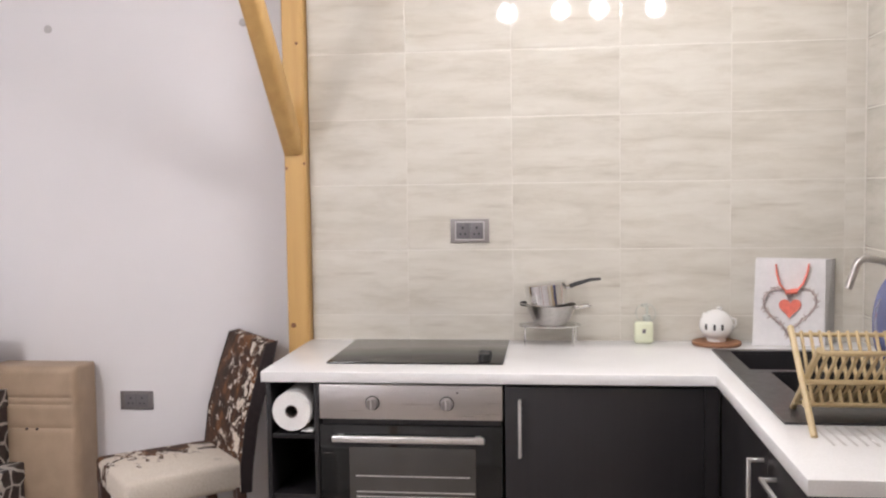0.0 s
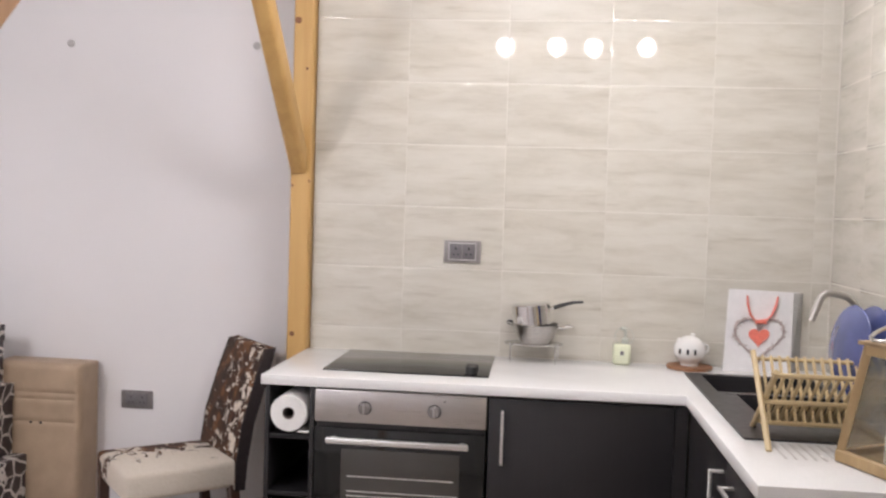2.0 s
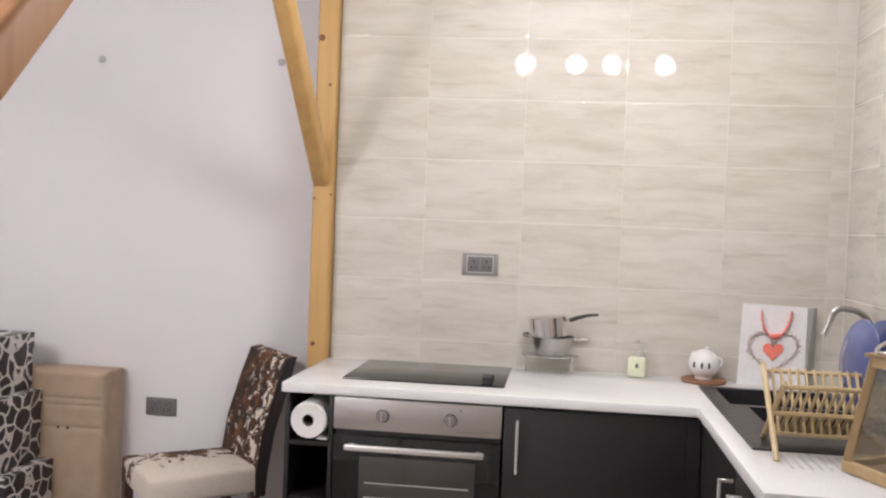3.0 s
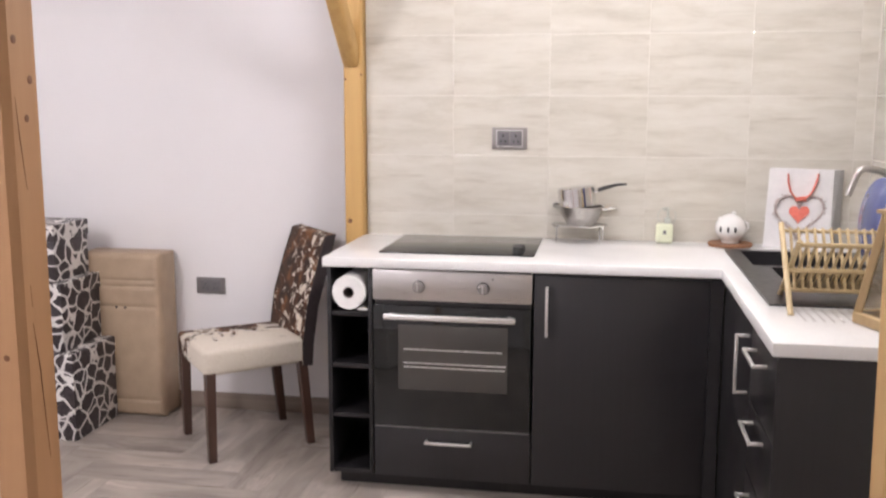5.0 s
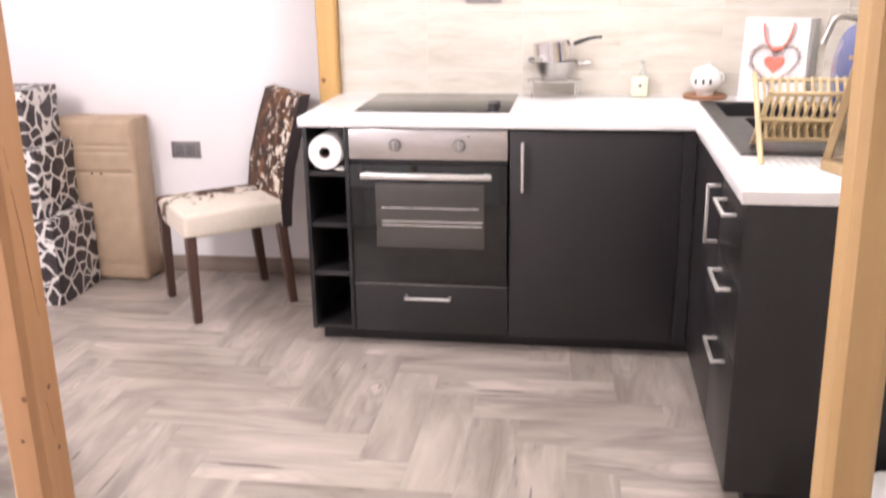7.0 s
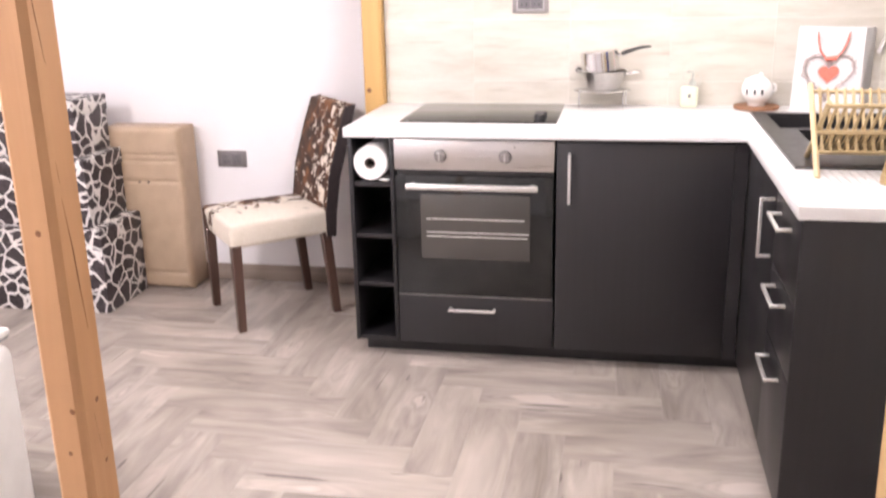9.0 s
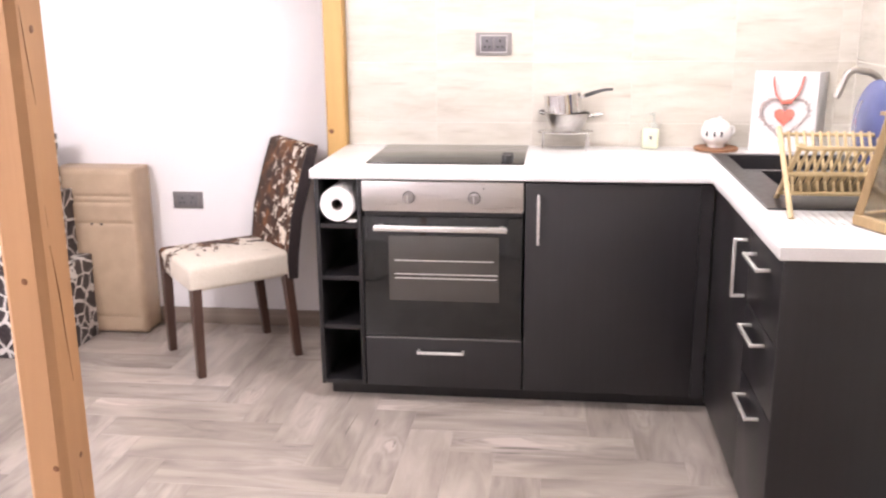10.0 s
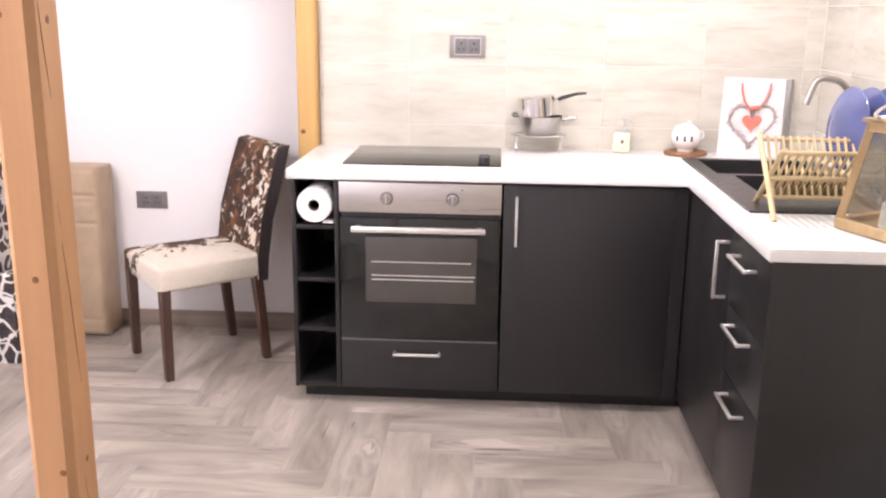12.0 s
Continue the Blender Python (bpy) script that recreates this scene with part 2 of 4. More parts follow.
DARK_HIDE = simple("dark_hide", (0.03, 0.02, 0.021), 0.7, 0, 0.2, 60, 0.1)
DARK_WOOD = timber("dark_stained_wood", (0.085, 0.042, 0.03), (0.035, 0.018, 0.014), "z", 0.35)
GIRAFFE = giraffe_material()
KRAFT = simple("tan_leatherette", (0.42, 0.31, 0.215), 0.48, 0, 0.07, 14, 0.1)
PAPER = simple("white_paper", (0.82, 0.81, 0.8), 0.9, 0, 0.04, 150, 0.25)
CARDBOARD = simple("cardboard_core", (0.19, 0.155, 0.145), 0.9, 0, 0.1, 90)
SINK = simple("dark_composite_sink", (0.024, 0.0225, 0.0245), 0.36, 0, 0.2, 300, 0.06)
BAMBOO = timber("bamboo", (0.55, 0.43, 0.245), (0.4, 0.29, 0.15), "z", 0.42, 2.0)
BAMBOO_X = timber("bamboo_rail", (0.55, 0.43, 0.245), (0.4, 0.29, 0.15), "x", 0.42, 2.0)
LANTERN_WOOD = timber("lantern_wood", (0.45, 0.32, 0.165), (0.31, 0.205, 0.1), "z", 0.5, 2.0)
CLEAR_PUMP = simple("frosted_pump", (0.5, 0.52, 0.47), 0.2, 0, 0.06, 60, 0.0)
CAP_WOOD = timber("brown_cap_wood", (0.33, 0.23, 0.125), (0.2, 0.135, 0.075), "x", 0.5, 2.0)
KNOT = simple("wood_knot", (0.2, 0.078, 0.028), 0.5, 0, 0.3, 120, 0.05)
CAP_GREY = simple("grey_cap", (0.5, 0.48, 0.48), 0.7, 0, 0.05, 80, 0.0)
GROOVE = simple("pale_drain_groove", (0.6, 0.59, 0.58), 0.25, 0, 0.05, 60, 0.0)
TAP_STEEL = simple("brushed_tap_steel", (0.5, 0.48, 0.46), 0.3, 1.0, 0.08, 90, 0.02)
RIM_GREY = simple("pale_grey_frame", (0.5, 0.48, 0.47), 0.4, 0.1, 0.05, 200)
SMOKY = glass("smoky_glass", (0.94, 0.95, 0.93), 0.0, 1.25)
CLEAR_TRAY = glass("clear_tray", (0.95, 0.95, 0.94))
OVEN_GLASS = simple("oven_window", (0.072, 0.066, 0.06), 0.08, 0, 0.1, 3, 0.0)
BLUE = simple("blue_glazed_plate", (0.085, 0.105, 0.26), 0.1, 0, 0.12, 12, 0.0)
CERAMIC = simple("white_ceramic", (0.8, 0.79, 0.77), 0.12, 0, 0.03, 10, 0.0)
COASTER = timber("brown_wood_coaster", (0.29, 0.135, 0.065), (0.17, 0.075, 0.035), "x", 0.5, 2.0)
SOAP = simple("pale_green_soap", (0.72, 0.75, 0.56), 0.25, 0, 0.06, 20, 0.0)
CARD_WHITE = simple("white_gift_card", (0.78, 0.765, 0.77), 0.35, 0, 0.04, 40, 0.03)
CARD_SIDE = simple("grey_gift_card", (0.78, 0.77, 0.77), 0.4, 0, 0.05, 40, 0.03)
CORAL = simple("coral_red", (0.84, 0.22, 0.165), 0.5, 0, 0.1, 60)
TWIG = simple("grey_brown_twig", (0.56, 0.47, 0.45), 0.8, 0, 0.4, 160, 0.4)
WAX = simple("white_wax", (0.78, 0.77, 0.74), 0.5, 0, 0.04, 40)
BULB = lamp_glow("lit_bulb", BULB_COLOUR, BULB_STRENGTH)
GLOBE = lamp_glow("fill_globe", BULB_COLOUR, GLOBE_STRENGTH)
WHITE_PLASTIC = simple("white_plastic", (0.78, 0.77, 0.76), 0.3, 0, 0.04, 20)
GREY_LINE = simple("grey_edge_band", (0.3, 0.3, 0.31), 0.4, 0, 0.08, 50)


# ---- mesh helpers ----
def box(bm, x0, x1, y0, y1, z0, z1, r=0.0, seg=2):
    """A box between the limits, its edges rounded by r."""
    res = bmesh.ops.create_cube(bm, size=1.0)
    vs = res["verts"]
    for v in vs:
        v.co = Vector((x0 + (v.co.x + 0.5) * (x1 - x0), y0 + (v.co.y + 0.5) * (y1 - y0), z0 + (v.co.z + 0.5) * (z1 - z0)))
    if r > 0:
        es = list({e for v in vs for e in v.link_edges})
        bmesh.ops.bevel(bm, geom=es, offset=r, segments=seg, affect="EDGES", profile=0.5)
    return bm


def boxed(*a, **k):
    return box(bmesh.new(), *a, **k)


def tube(bm, pts, r, n=10, closed=False, flat=1.0):
    """A round bar along points; r: one radius or one for each point."""
    pts = [Vector(p) for p in pts]
    rs = r if isinstance(r, (list, tuple)) else [r] * len(pts)
    rings, up = [], None
    for i, p in enumerate(pts):
        a = pts[i - 1] if i or closed else p
        b = pts[(i + 1) % len(pts)] if i + 1 < len(pts) or closed else p
        d = (b - a).normalized()
        if up is None:
            up = Vector((0, 0, 1)) if abs(d.z) < 0.9 else Vector((1, 0, 0))
        s = d.cross(up).normalized()
        up = s.cross(d).normalized()
        rings.append([bm.verts.new(p + rs[i] * (math.cos(2 * math.pi * k / n) * s + flat * math.sin(2 * math.pi * k / n) * up)) for k in range(n)])
    m = len(rings)
    for i in range(m if closed else m - 1):
        q, w = rings[i], rings[(i + 1) % m]
        for k in range(n):
            bm.faces.new((q[k], q[(k + 1) % n], w[(k + 1) % n], w[k]))
    if not closed:
        bm.faces.new(list(reversed(rings[0])))
        bm.faces.new(rings[-1])
    bmesh.ops.recalc_face_normals(bm, faces=bm.faces[:])
    return bm


def tubed(pts, r, n=10, closed=False, flat=1.0):
    return tube(bmesh.new(), pts, r, n, closed, flat)


def spun(profile, centre, n=32, axis="z"):
    """A body of revolution from (radius, height) pairs about an axis through centre."""
    bm = bmesh.new()
    rings = []
    for r, h in profile:
        ring = []
        for k in range(n):
            a = 2 * math.pi * k / n
            p = {"z": (r * math.cos(a), r * math.sin(a), h), "y": (r * math.cos(a), h, r * math.sin(a)), "x": (h, r * math.cos(a), r * math.sin(a))}[axis]
            ring.append(bm.verts.new(Vector(centre) + Vector(p)))
        rings.append(ring)
    for q, w in zip(rings, rings[1:]):
        for k in range(n):
            bm.faces.new((q[k], q[(k + 1) % n], w[(k + 1) % n], w[k]))
    for ring in (() if profile[0] == profile[-1] else (rings[0], rings[-1])):
        if (ring[0].co - ring[n // 2].co).length > 1e-4:
            bm.faces.new(ring)
    bmesh.ops.remove_doubles(bm, verts=bm.verts[:], dist=1e-6)
    bmesh.ops.recalc_face_normals(bm, faces=bm.faces[:])
    return bm


def slab(outline, z0, z1, r=0.0):
    """A flat body with an outline in x and y."""
    bm = bmesh.new()
    f = bm.faces.new([bm.verts.new((x, y, z0)) for x, y in outline])
    ex = bmesh.ops.extrude_face_region(bm, geom=[f])
    for v in ex["geom"]:
        if isinstance(v, bmesh.types.BMVert):
            v.co.z = z1
    bmesh.ops.recalc_face_normals(bm, faces=bm.faces[:])
    if r:
        bmesh.ops.bevel(bm, geom=bm.edges[:], offset=r, segments=2, affect="EDGES", profile=0.5)
    return bm


ORIGIN = {}


def as_object(name, bm, mat, origin, smooth=True):
    me = bpy.data.meshes.new(name)
    bm.to_mesh(me)
    bm.free()
    me.transform(Matrix.Translation(-Vector(origin)))
    me.materials.append(mat)
    if smooth:
        me.shade_smooth()
        me.set_sharp_from_angle(angle=radians(38))
    return new(name, me)


def part(name, bm, mat, parent, label="", smooth=True):
    """One mesh under a thing or under a part; bm is in the thing's building space."""
    o = ORIGIN[parent]
    ob = as_object(name, bm, mat, o, smooth)
    ob.parent = parent
    ORIGIN[ob] = o
    return tagged(ob, label)


def thing(name, base, label, category, group="", kind=""):
    """An Empty at a thing's base."""
    e = new(name)
    e.empty_display_size = 0.05
    e.location = base
    ORIGIN[e] = Vector(base)
    return tagged(e, label, category, group, kind)


def solid(name, bm, mat, label, category, group="", kind="", base=(0, 0, 0), smooth=True):
    """A thing of one mesh."""
    ob = as_object(name, bm, mat, base, smooth)
    ob.location = base
    ORIGIN[ob] = Vector(base)
    return tagged(ob, label, category, group, kind)


# ---- plan ----
WEST, EAST, NORTH, SOUTH, TOP = -3.1, 1.892, 0.85, -5.2, 2.72
TILED = 0.635           # face of the tiled wall
POST = -0.18            # where the tiled wall ends
WT, WB = 0.914, 0.879   # worktop, upper and lower face
END = -1.052            # free end of the short leg of the worktop
INNER = 1.254           # its inner edge

# ---- structure ----
floor = solid("floor", boxed(WEST - 0.1, EAST + 0.1, SOUTH - 0.1, NORTH + 0.1, -0.12, -0.0013), FLOOR_GROUT, "herringbone floor of grey-brown wood-look planks", "floor", kind="structure")
ceiling = solid("ceiling", boxed(WEST - 0.1, EAST + 0.1, SOUTH - 0.1, NORTH + 0.1, TOP, TOP + 0.12), CEILING_PAINT, "plain white painted ceiling", "ceiling", kind="structure")
wall_north = solid("wall_north", boxed(WEST - 0.1, EAST + 0.1, NORTH, NORTH + 0.1, 0, TOP), PAINT, "smooth white painted wall behind the chair", "wall", kind="structure")
wall_west = solid("wall_west", boxed(WEST - 0.1, WEST, SOUTH, NORTH, 0, TOP), PAINT, "plain white painted side wall", "wall", kind="structure")
wall_south = solid("wall_south", boxed(WEST - 0.1, EAST + 0.1, SOUTH - 0.1, SOUTH, 0, TOP), PAINT, "plain white painted rear wall", "wall", kind="structure")
wall_tiled = solid("wall_tiled", boxed(POST, EAST, TILED + 0.0014, NORTH - 0.001, 0, TOP), GROUT, "wall clad in glossy cream stone-look tiles", "wall", kind="structure")
wall_east = solid("wall_east", boxed(EAST + 0.0014, EAST + 0.12, SOUTH, TILED + 0.001, 0, TOP), GROUT, "side wall clad in glossy cream stone-look tiles", "wall", kind="structure")
corner_bead = solid("corner_bead", boxed(EAST - 0.004, EAST + 0.0005, TILED - 0.004, TILED + 0.0005, WT, TOP), GROUT, "pale sealant bead in the tiled corner", "sealant", kind="structure")
baseboard = solid("baseboard", boxed(WEST, POST - 0.1, NORTH - 0.012, NORTH - 0.0005, 0, 0.08, 0.003), SKIRT, "grey-brown wood-look skirting along the white wall", "skirting", kind="structure")
for x in (-1.356, -0.504):
    bm = spun([(0.0, -0.009), (0.012, -0.008), (0.017, -0.003), (0.017, 0.0)], (x, NORTH, 2.195), 16, "y")
    solid("wall_plug", bm, CAP_GREY, "small grey round cap on the white wall", "wall cap", "caps on the wall", base=(x, NORTH, 2.195))


# ---- timber frame ----
def post_mesh(x0, x1, y0, y1, z0, z1, chamfer=0.012, lean=0.0):
    """A post with chamfered upright edges."""
    c = chamfer
    bm = slab([(x0 + c, y0), (x1 - c, y0), (x1, y0 + c), (x1, y1 - c), (x1 - c, y1), (x0 + c, y1), (x0, y1 - c), (x0, y0 + c)], z0, z1)
    for v in bm.verts:
        v.co.x += lean * v.co.z
    return bm


def brace_mesh(x0, x1, y, z, toward, length, depth):
    """A round-edged strut at 45 degrees from (y, z) up and toward +y or -y."""
    bm = bmesh.new()
    box(bm, x0, x1, 0, length, -depth / 2, depth / 2, 0.014, 3)
    m = Matrix.Translation((0, y, z)) @ Matrix.Rotation(radians(45), 4, "X")
    bmesh.ops.transform(bm, matrix=m if toward > 0 else Matrix.Translation((0, y, z)) @ Matrix.Diagonal((1, -1, 1, 1)) @ Matrix.Rotation(radians(45), 4, "X"), verts=bm.verts[:])
    bmesh.ops.recalc_face_normals(bm, faces=bm.faces[:])
    return bm


frame_timber = thing("timber_frame", (-0.2, -0.6, 0), "varnished knotty pine posts, braces and beam", "timber frame", kind="structure")
back_post = part("post", post_mesh(-0.268, -0.185, 0.585, 0.667, 0, 2.5, 0.006), PINE, frame_timber)
near_post = part("post", post_mesh(-0.233, -0.154, -1.89, -1.79, 0, 2.5, 0.013), DIM_RED_PINE, frame_timber)
part("post", post_mesh(1.292, 1.374, -1.89, -1.795, 0, 2.5, 0.014, -0.013), DIM_TAN_PINE, frame_timber)
part("brace", brace_mesh(-0.266, -0.2, 0.605, 1.66, -1, 1.22, 0.085), PINE, frame_timber)
part("brace", brace_mesh(-0.224, -0.158, -1.8, 1.695, 1, 1.2, 0.095), DIM_RED_PINE, frame_timber)
part("beam", boxed(-0.275, -0.15, -1.9, NORTH - 0.002, 2.5, 2.62, 0.006), PINE_Y, frame_timber)
part("beam", boxed(-0.14, EAST - 0.002, -1.88, -1.79, 2.5, 2.62, 0.006), PINE_Y, frame_timber)

for x, z, r in ((-0.189, 1.033, 0.006), (-0.173, 0.682, 0.006), (-0.19, 0.592, 0.0045), (-0.205, 1.46, 0.005)):
    part("knot", spun([(0.0, -0.0006), (r * 0.8, -0.0006), (r, 0.0)], (x, -1.89, z), 14, "y"), KNOT, near_post, "dark brown knot")
for y, z, r in ((-1.835, 0.684, 0.006), (-1.83, 0.55, 0.005), (-1.862, 1.587, 0.008), (-1.822, 1.52, 0.008), (-1.838, 1.453, 0.007)):
    part("knot", spun([(r, 0.0), (r * 0.8, 0.0006), (0.0, 0.0006)], (-0.154, y, z), 14, "x"), KNOT, near_post, "dark brown knot")
for pts in ([(-1.868, 1.49), (-1.862, 1.42), (-1.85, 1.33)], [(-1.86, 1.16), (-1.857, 1.12)], [(-1.858, 1.09), (-1.846, 1.0), (-1.84, 0.92), (-1.832, 0.83)], [(-1.85, 0.66), (-1.84, 0.58)]):
    n = len(pts)
    part("crack", tubed([(-0.1538, y, z) for y, z in pts], [0.0004] + [0.001] * (n - 2) + [0.0004], 6), KNOT, near_post, "thin dark drying crack")
for x, z, r in ((-0.246, 0.976, 0.0105), (-0.209, 2.06, 0.006), (-0.26, 1.585, 0.006), (-0.19, 1.603, 0.005), (-0.25, 2.255, 0.014)):
    part("knot", spun([(0.0, -0.0006), (r * 0.8, -0.0006), (r, 0.0)], (x, 0.585, z), 14, "y"), KNOT, back_post, "dark brown knot")

# ---- lamp ----
BAR_Y = -0.62
spot_bar = thing("ceiling_spot_bar", (0.9, BAR_Y, TOP), "chrome ceiling bar with four lit globe bulbs", "ceiling lamp")
part("bar", boxed(0.44, 1.37, BAR_Y - 0.02, BAR_Y + 0.02, TOP - 0.035, TOP - 0.001, 0.006), CHROME, spot_bar)
for x in (0.535, 0.806, 1.0, 1.279):
    arm = part("arm", tubed([(x, BAR_Y, TOP - 0.03), (x, BAR_Y, 2.47)], 0.008), CHROME, spot_bar)
    part("cup", spun([(0.012, 0.06), (0.026, 0.05), (0.03, 0.0)], (x, BAR_Y, 2.43), 20), CHROME, arm)
    bm = bmesh.new()
    bmesh.ops.create_icosphere(bm, subdivisions=3, radius=0.042, matrix=Matrix.Translation((x, BAR_Y, 2.39)))
    part("bulb", bm, BULB, arm, "lit warm white globe bulb")


# Unseen lamp, added to brighten the left wall, the floor and the posts.
fill_lamp = thing("added_fill_lamp", (-1.65, -2.55, TOP), "unseen globe lamp added to brighten the left of the room", "ceiling lamp")
part("rose", spun([(0.06, 0.0), (0.06, -0.02), (0.03, -0.05), (0.03, -0.06)], (-1.65, -2.55, TOP - 0.0005), 28), WHITE_PLASTIC, fill_lamp)
bm = bmesh.new()
bmesh.ops.create_icosphere(bm, subdivisions=3, radius=0.26, matrix=Matrix.Translation((-1.65, -2.55, TOP - 0.315)))
part("globe", bm, GLOBE, fill_lamp, "glowing globe of the added fill lamp")


# ---- kitchen units ----
def bar_handle(parent, a, b, out, name="handle"):
    """A square bar handle from a to b standing off along out."""
    a, b, out = Vector(a), Vector(b), Vector(out)
    d = (b - a).normalized()
    side = d.cross(out.normalized())
    bm = bmesh.new()

    def stick(p, q, w):
        p, q = Vector(p), Vector(q)
        lo = [min(p[i], q[i]) - w for i in range(3)]
        hi = [max(p[i], q[i]) + w for i in range(3)]
        box(bm, lo[0], hi[0], lo[1], hi[1], lo[2], hi[2], 0.0015, 1)

    stick(a + out, b + out, 0.005)
    stick(a, a + out * 0.82, 0.0045)
    stick(b, b + out * 0.82, 0.0045)
    return part(name, bm, NICKEL, parent, "satin nickel bar handle")


FRONT = -0.002   # face of the fronts in the long run
BACK = 0.6
FOOT = 0.066    # underside of the units

# open shelf unit
shelf_unit = thing("shelf_unit", (-0.09, 0.3, FOOT), "narrow open black-brown shelf unit with four niches", "cabinet")
part("side_panel", boxed(-0.178, -0.162, 0.0, BACK, FOOT, WB - 0.001, 0.001), BLACK, shelf_unit)
part("side_panel", boxed(-0.018, -0.003, 0.0, BACK, FOOT, WB - 0.001, 0.001), BLACK, shelf_unit)
part("back_panel", boxed(-0.161, -0.019, BACK - 0.012, BACK, 0.1, WB - 0.002), INSIDE, shelf_unit)
for z in (FOOT, 0.29, 0.486, 0.688):
    part("shelf", boxed(-0.1615, -0.0185, 0.006, BACK - 0.013, z, z + 0.016, 0.001), BLACK, shelf_unit)

# oven housing and drawer
oven_unit = thing("oven_cabinet", (0.3, 0.3, FOOT), "black-brown oven housing cabinet with a shallow drawer", "cabinet")
part("body", boxed(0.0, 0.6, 0.02, BACK, FOOT, 0.264), BLACK, oven_unit)
drawer = part("drawer", boxed(0.002, 0.597, FRONT, 0.018, FOOT + 0.003, 0.262, 0.0015), BLACK, oven_unit)
bar_handle(drawer, (0.206, FRONT, 0.217), (0.375, FRONT, 0.217), (0, -0.028, 0))

oven = thing("oven", (0.3, 0.3, 0.272), "built-in oven with steel control panel and dark glass door", "oven")
part("body", boxed(0.004, 0.594, 0.022, BACK - 0.02, 0.274, WB - 0.004), BLACK_PLASTIC, oven)
panel = part("control_panel", boxed(0.001, 0.596, -0.006, 0.02, 0.759, 0.8705, 0.0015), STEEL, oven, "brushed steel control panel")
for x in (0.177, 0.418):
    knob = part("knob", spun([(0.0, -0.03), (0.0165, -0.03), (0.0185, -0.026), (0.0205, 0.0)], (x, -0.006, 0.812), 28, "y"), GREY_SILVER, panel, "ridged metal knob")
    part("knob_ring", spun([(0.0235, -0.002), (0.0235, 0.0), (0.0, 0.0)], (x, -0.006, 0.812), 28, "y"), BLACK_PLASTIC, knob)
    part("pointer", boxed(x - 0.0022, x + 0.0022, -0.0375, -0.0295, 0.796, 0.828, 0.001), STEEL, knob)
part("indicator", spun([(0.0, -0.0015), (0.003, -0.0015), (0.003, 0.0)], (0.452, -0.006, 0.848), 12, "y"), BLACK_PLASTIC, panel)
part("vent", boxed(0.01, 0.59, 0.004, 0.02, 0.741, 0.757), BLACK_PLASTIC, oven)
# Pale strip drawn in for light catching on the drawer's top edge.
part("bottom_trim", boxed(0.003, 0.594, -0.0085, 0.018, 0.2655, 0.2682), GREY_SILVER, oven, "thin pale strip drawn as a glint on the drawer edge")
door = part("door", boxed(0.003, 0.594, -0.008, 0.018, 0.272, 0.739, 0.002), BLACK_GLASS, oven, "dark glass oven door")
part("window", boxed(0.098, 0.51, -0.0105, -0.0075, 0.418, 0.668, 0.001), OVEN_GLASS, door, "brownish see-through oven window")
for z, a, b in ((0.574, 0.12, 0.49), (0.522, 0.12, 0.505), (0.506, 0.12, 0.5)):
    part("shelf_wire", boxed(a, b, -0.0118, -0.0103, z - 0.002, z + 0.002), NICKEL, door)
bm = bmesh.new()
box(bm, 0.05, 0.54, -0.05, -0.032, 0.692, 0.713, 0.004)
box(bm, 0.062, 0.082, -0.034, -0.007, 0.695, 0.71, 0.002)
box(bm, 0.508, 0.528, -0.034, -0.007, 0.695, 0.71, 0.002)
part("handle", bm, NICKEL, door, "brushed steel bar handle")

# cupboard beside the oven
cupboard = thing("base_cabinet", (0.9, 0.3, FOOT), "black-brown base cabinet with one plain door", "cabinet")
part("body", boxed(0.603, 1.262, 0.02, BACK, FOOT, WB - 0.001), BLACK, cupboard)
door = part("door", boxed(0.604, 1.222, FRONT, 0.018, FOOT + 0.003, 0.868, 0.0015), BLACK, cupboard)
bar_handle(door, (0.651, FRONT, 0.824), (0.651, FRONT, 0.652), (0, -0.028, 0))
part("filler", boxed(1.2226, 1.269, FRONT, 0.0185, FOOT, 0.8705), BLACK, cupboard)
plinth_long = solid("plinth", boxed(-0.155, 1.33, 0.076, 0.092, 0, FOOT - 0.001), BLACK, "recessed black plinth under the oven run", "plinth")

# short leg
FACE = 1.27
corner_unit = thing("sink_cabinet", (1.58, -0.3, FOOT), "black-brown sink base cabinet with one door", "cabinet")
part("body", boxed(FACE + 0.022, EAST - 0.003, -0.642, 0.018, FOOT, 0.62), BLACK, corner_unit)
part("rail", boxed(FACE + 0.022, FACE + 0.04, -0.642, 0.018, 0.621, WB - 0.001), BLACK, corner_unit)
door = part("door", boxed(FACE, FACE + 0.02, -0.64, -0.022, FOOT + 0.003, 0.868, 0.0015), BLACK, corner_unit)
bar_handle(door, (FACE, -0.597, 0.82), (FACE, -0.597, 0.65), (-0.036, 0, 0))

drawer_unit = thing("drawer_cabinet", (1.58, -0.84, FOOT), "black-brown drawer cabinet with three drawers", "cabinet")
part("body", boxed(FACE + 0.022, EAST - 0.003, -1.018, -0.645, FOOT, WB - 0.001), BLACK, drawer_unit)
part("end_panel", boxed(FACE + 0.002, EAST - 0.003, -1.037, -1.0195, FOOT, WB - 0.001, 0.001), BLACK, drawer_unit)
for z0, z1, h in ((FOOT + 0.003, 0.439, 0.394), (0.443, 0.644, 0.605), (0.648, 0.868, 0.813)):
    d = part("drawer", boxed(FACE - 0.001, FACE + 0.02, -1.036, -0.644, z0, z1, 0.0015), BLACK, drawer_unit)
    bar_handle(d, (FACE, -0.735, h), (FACE, -0.905, h), (-0.036, 0, 0))
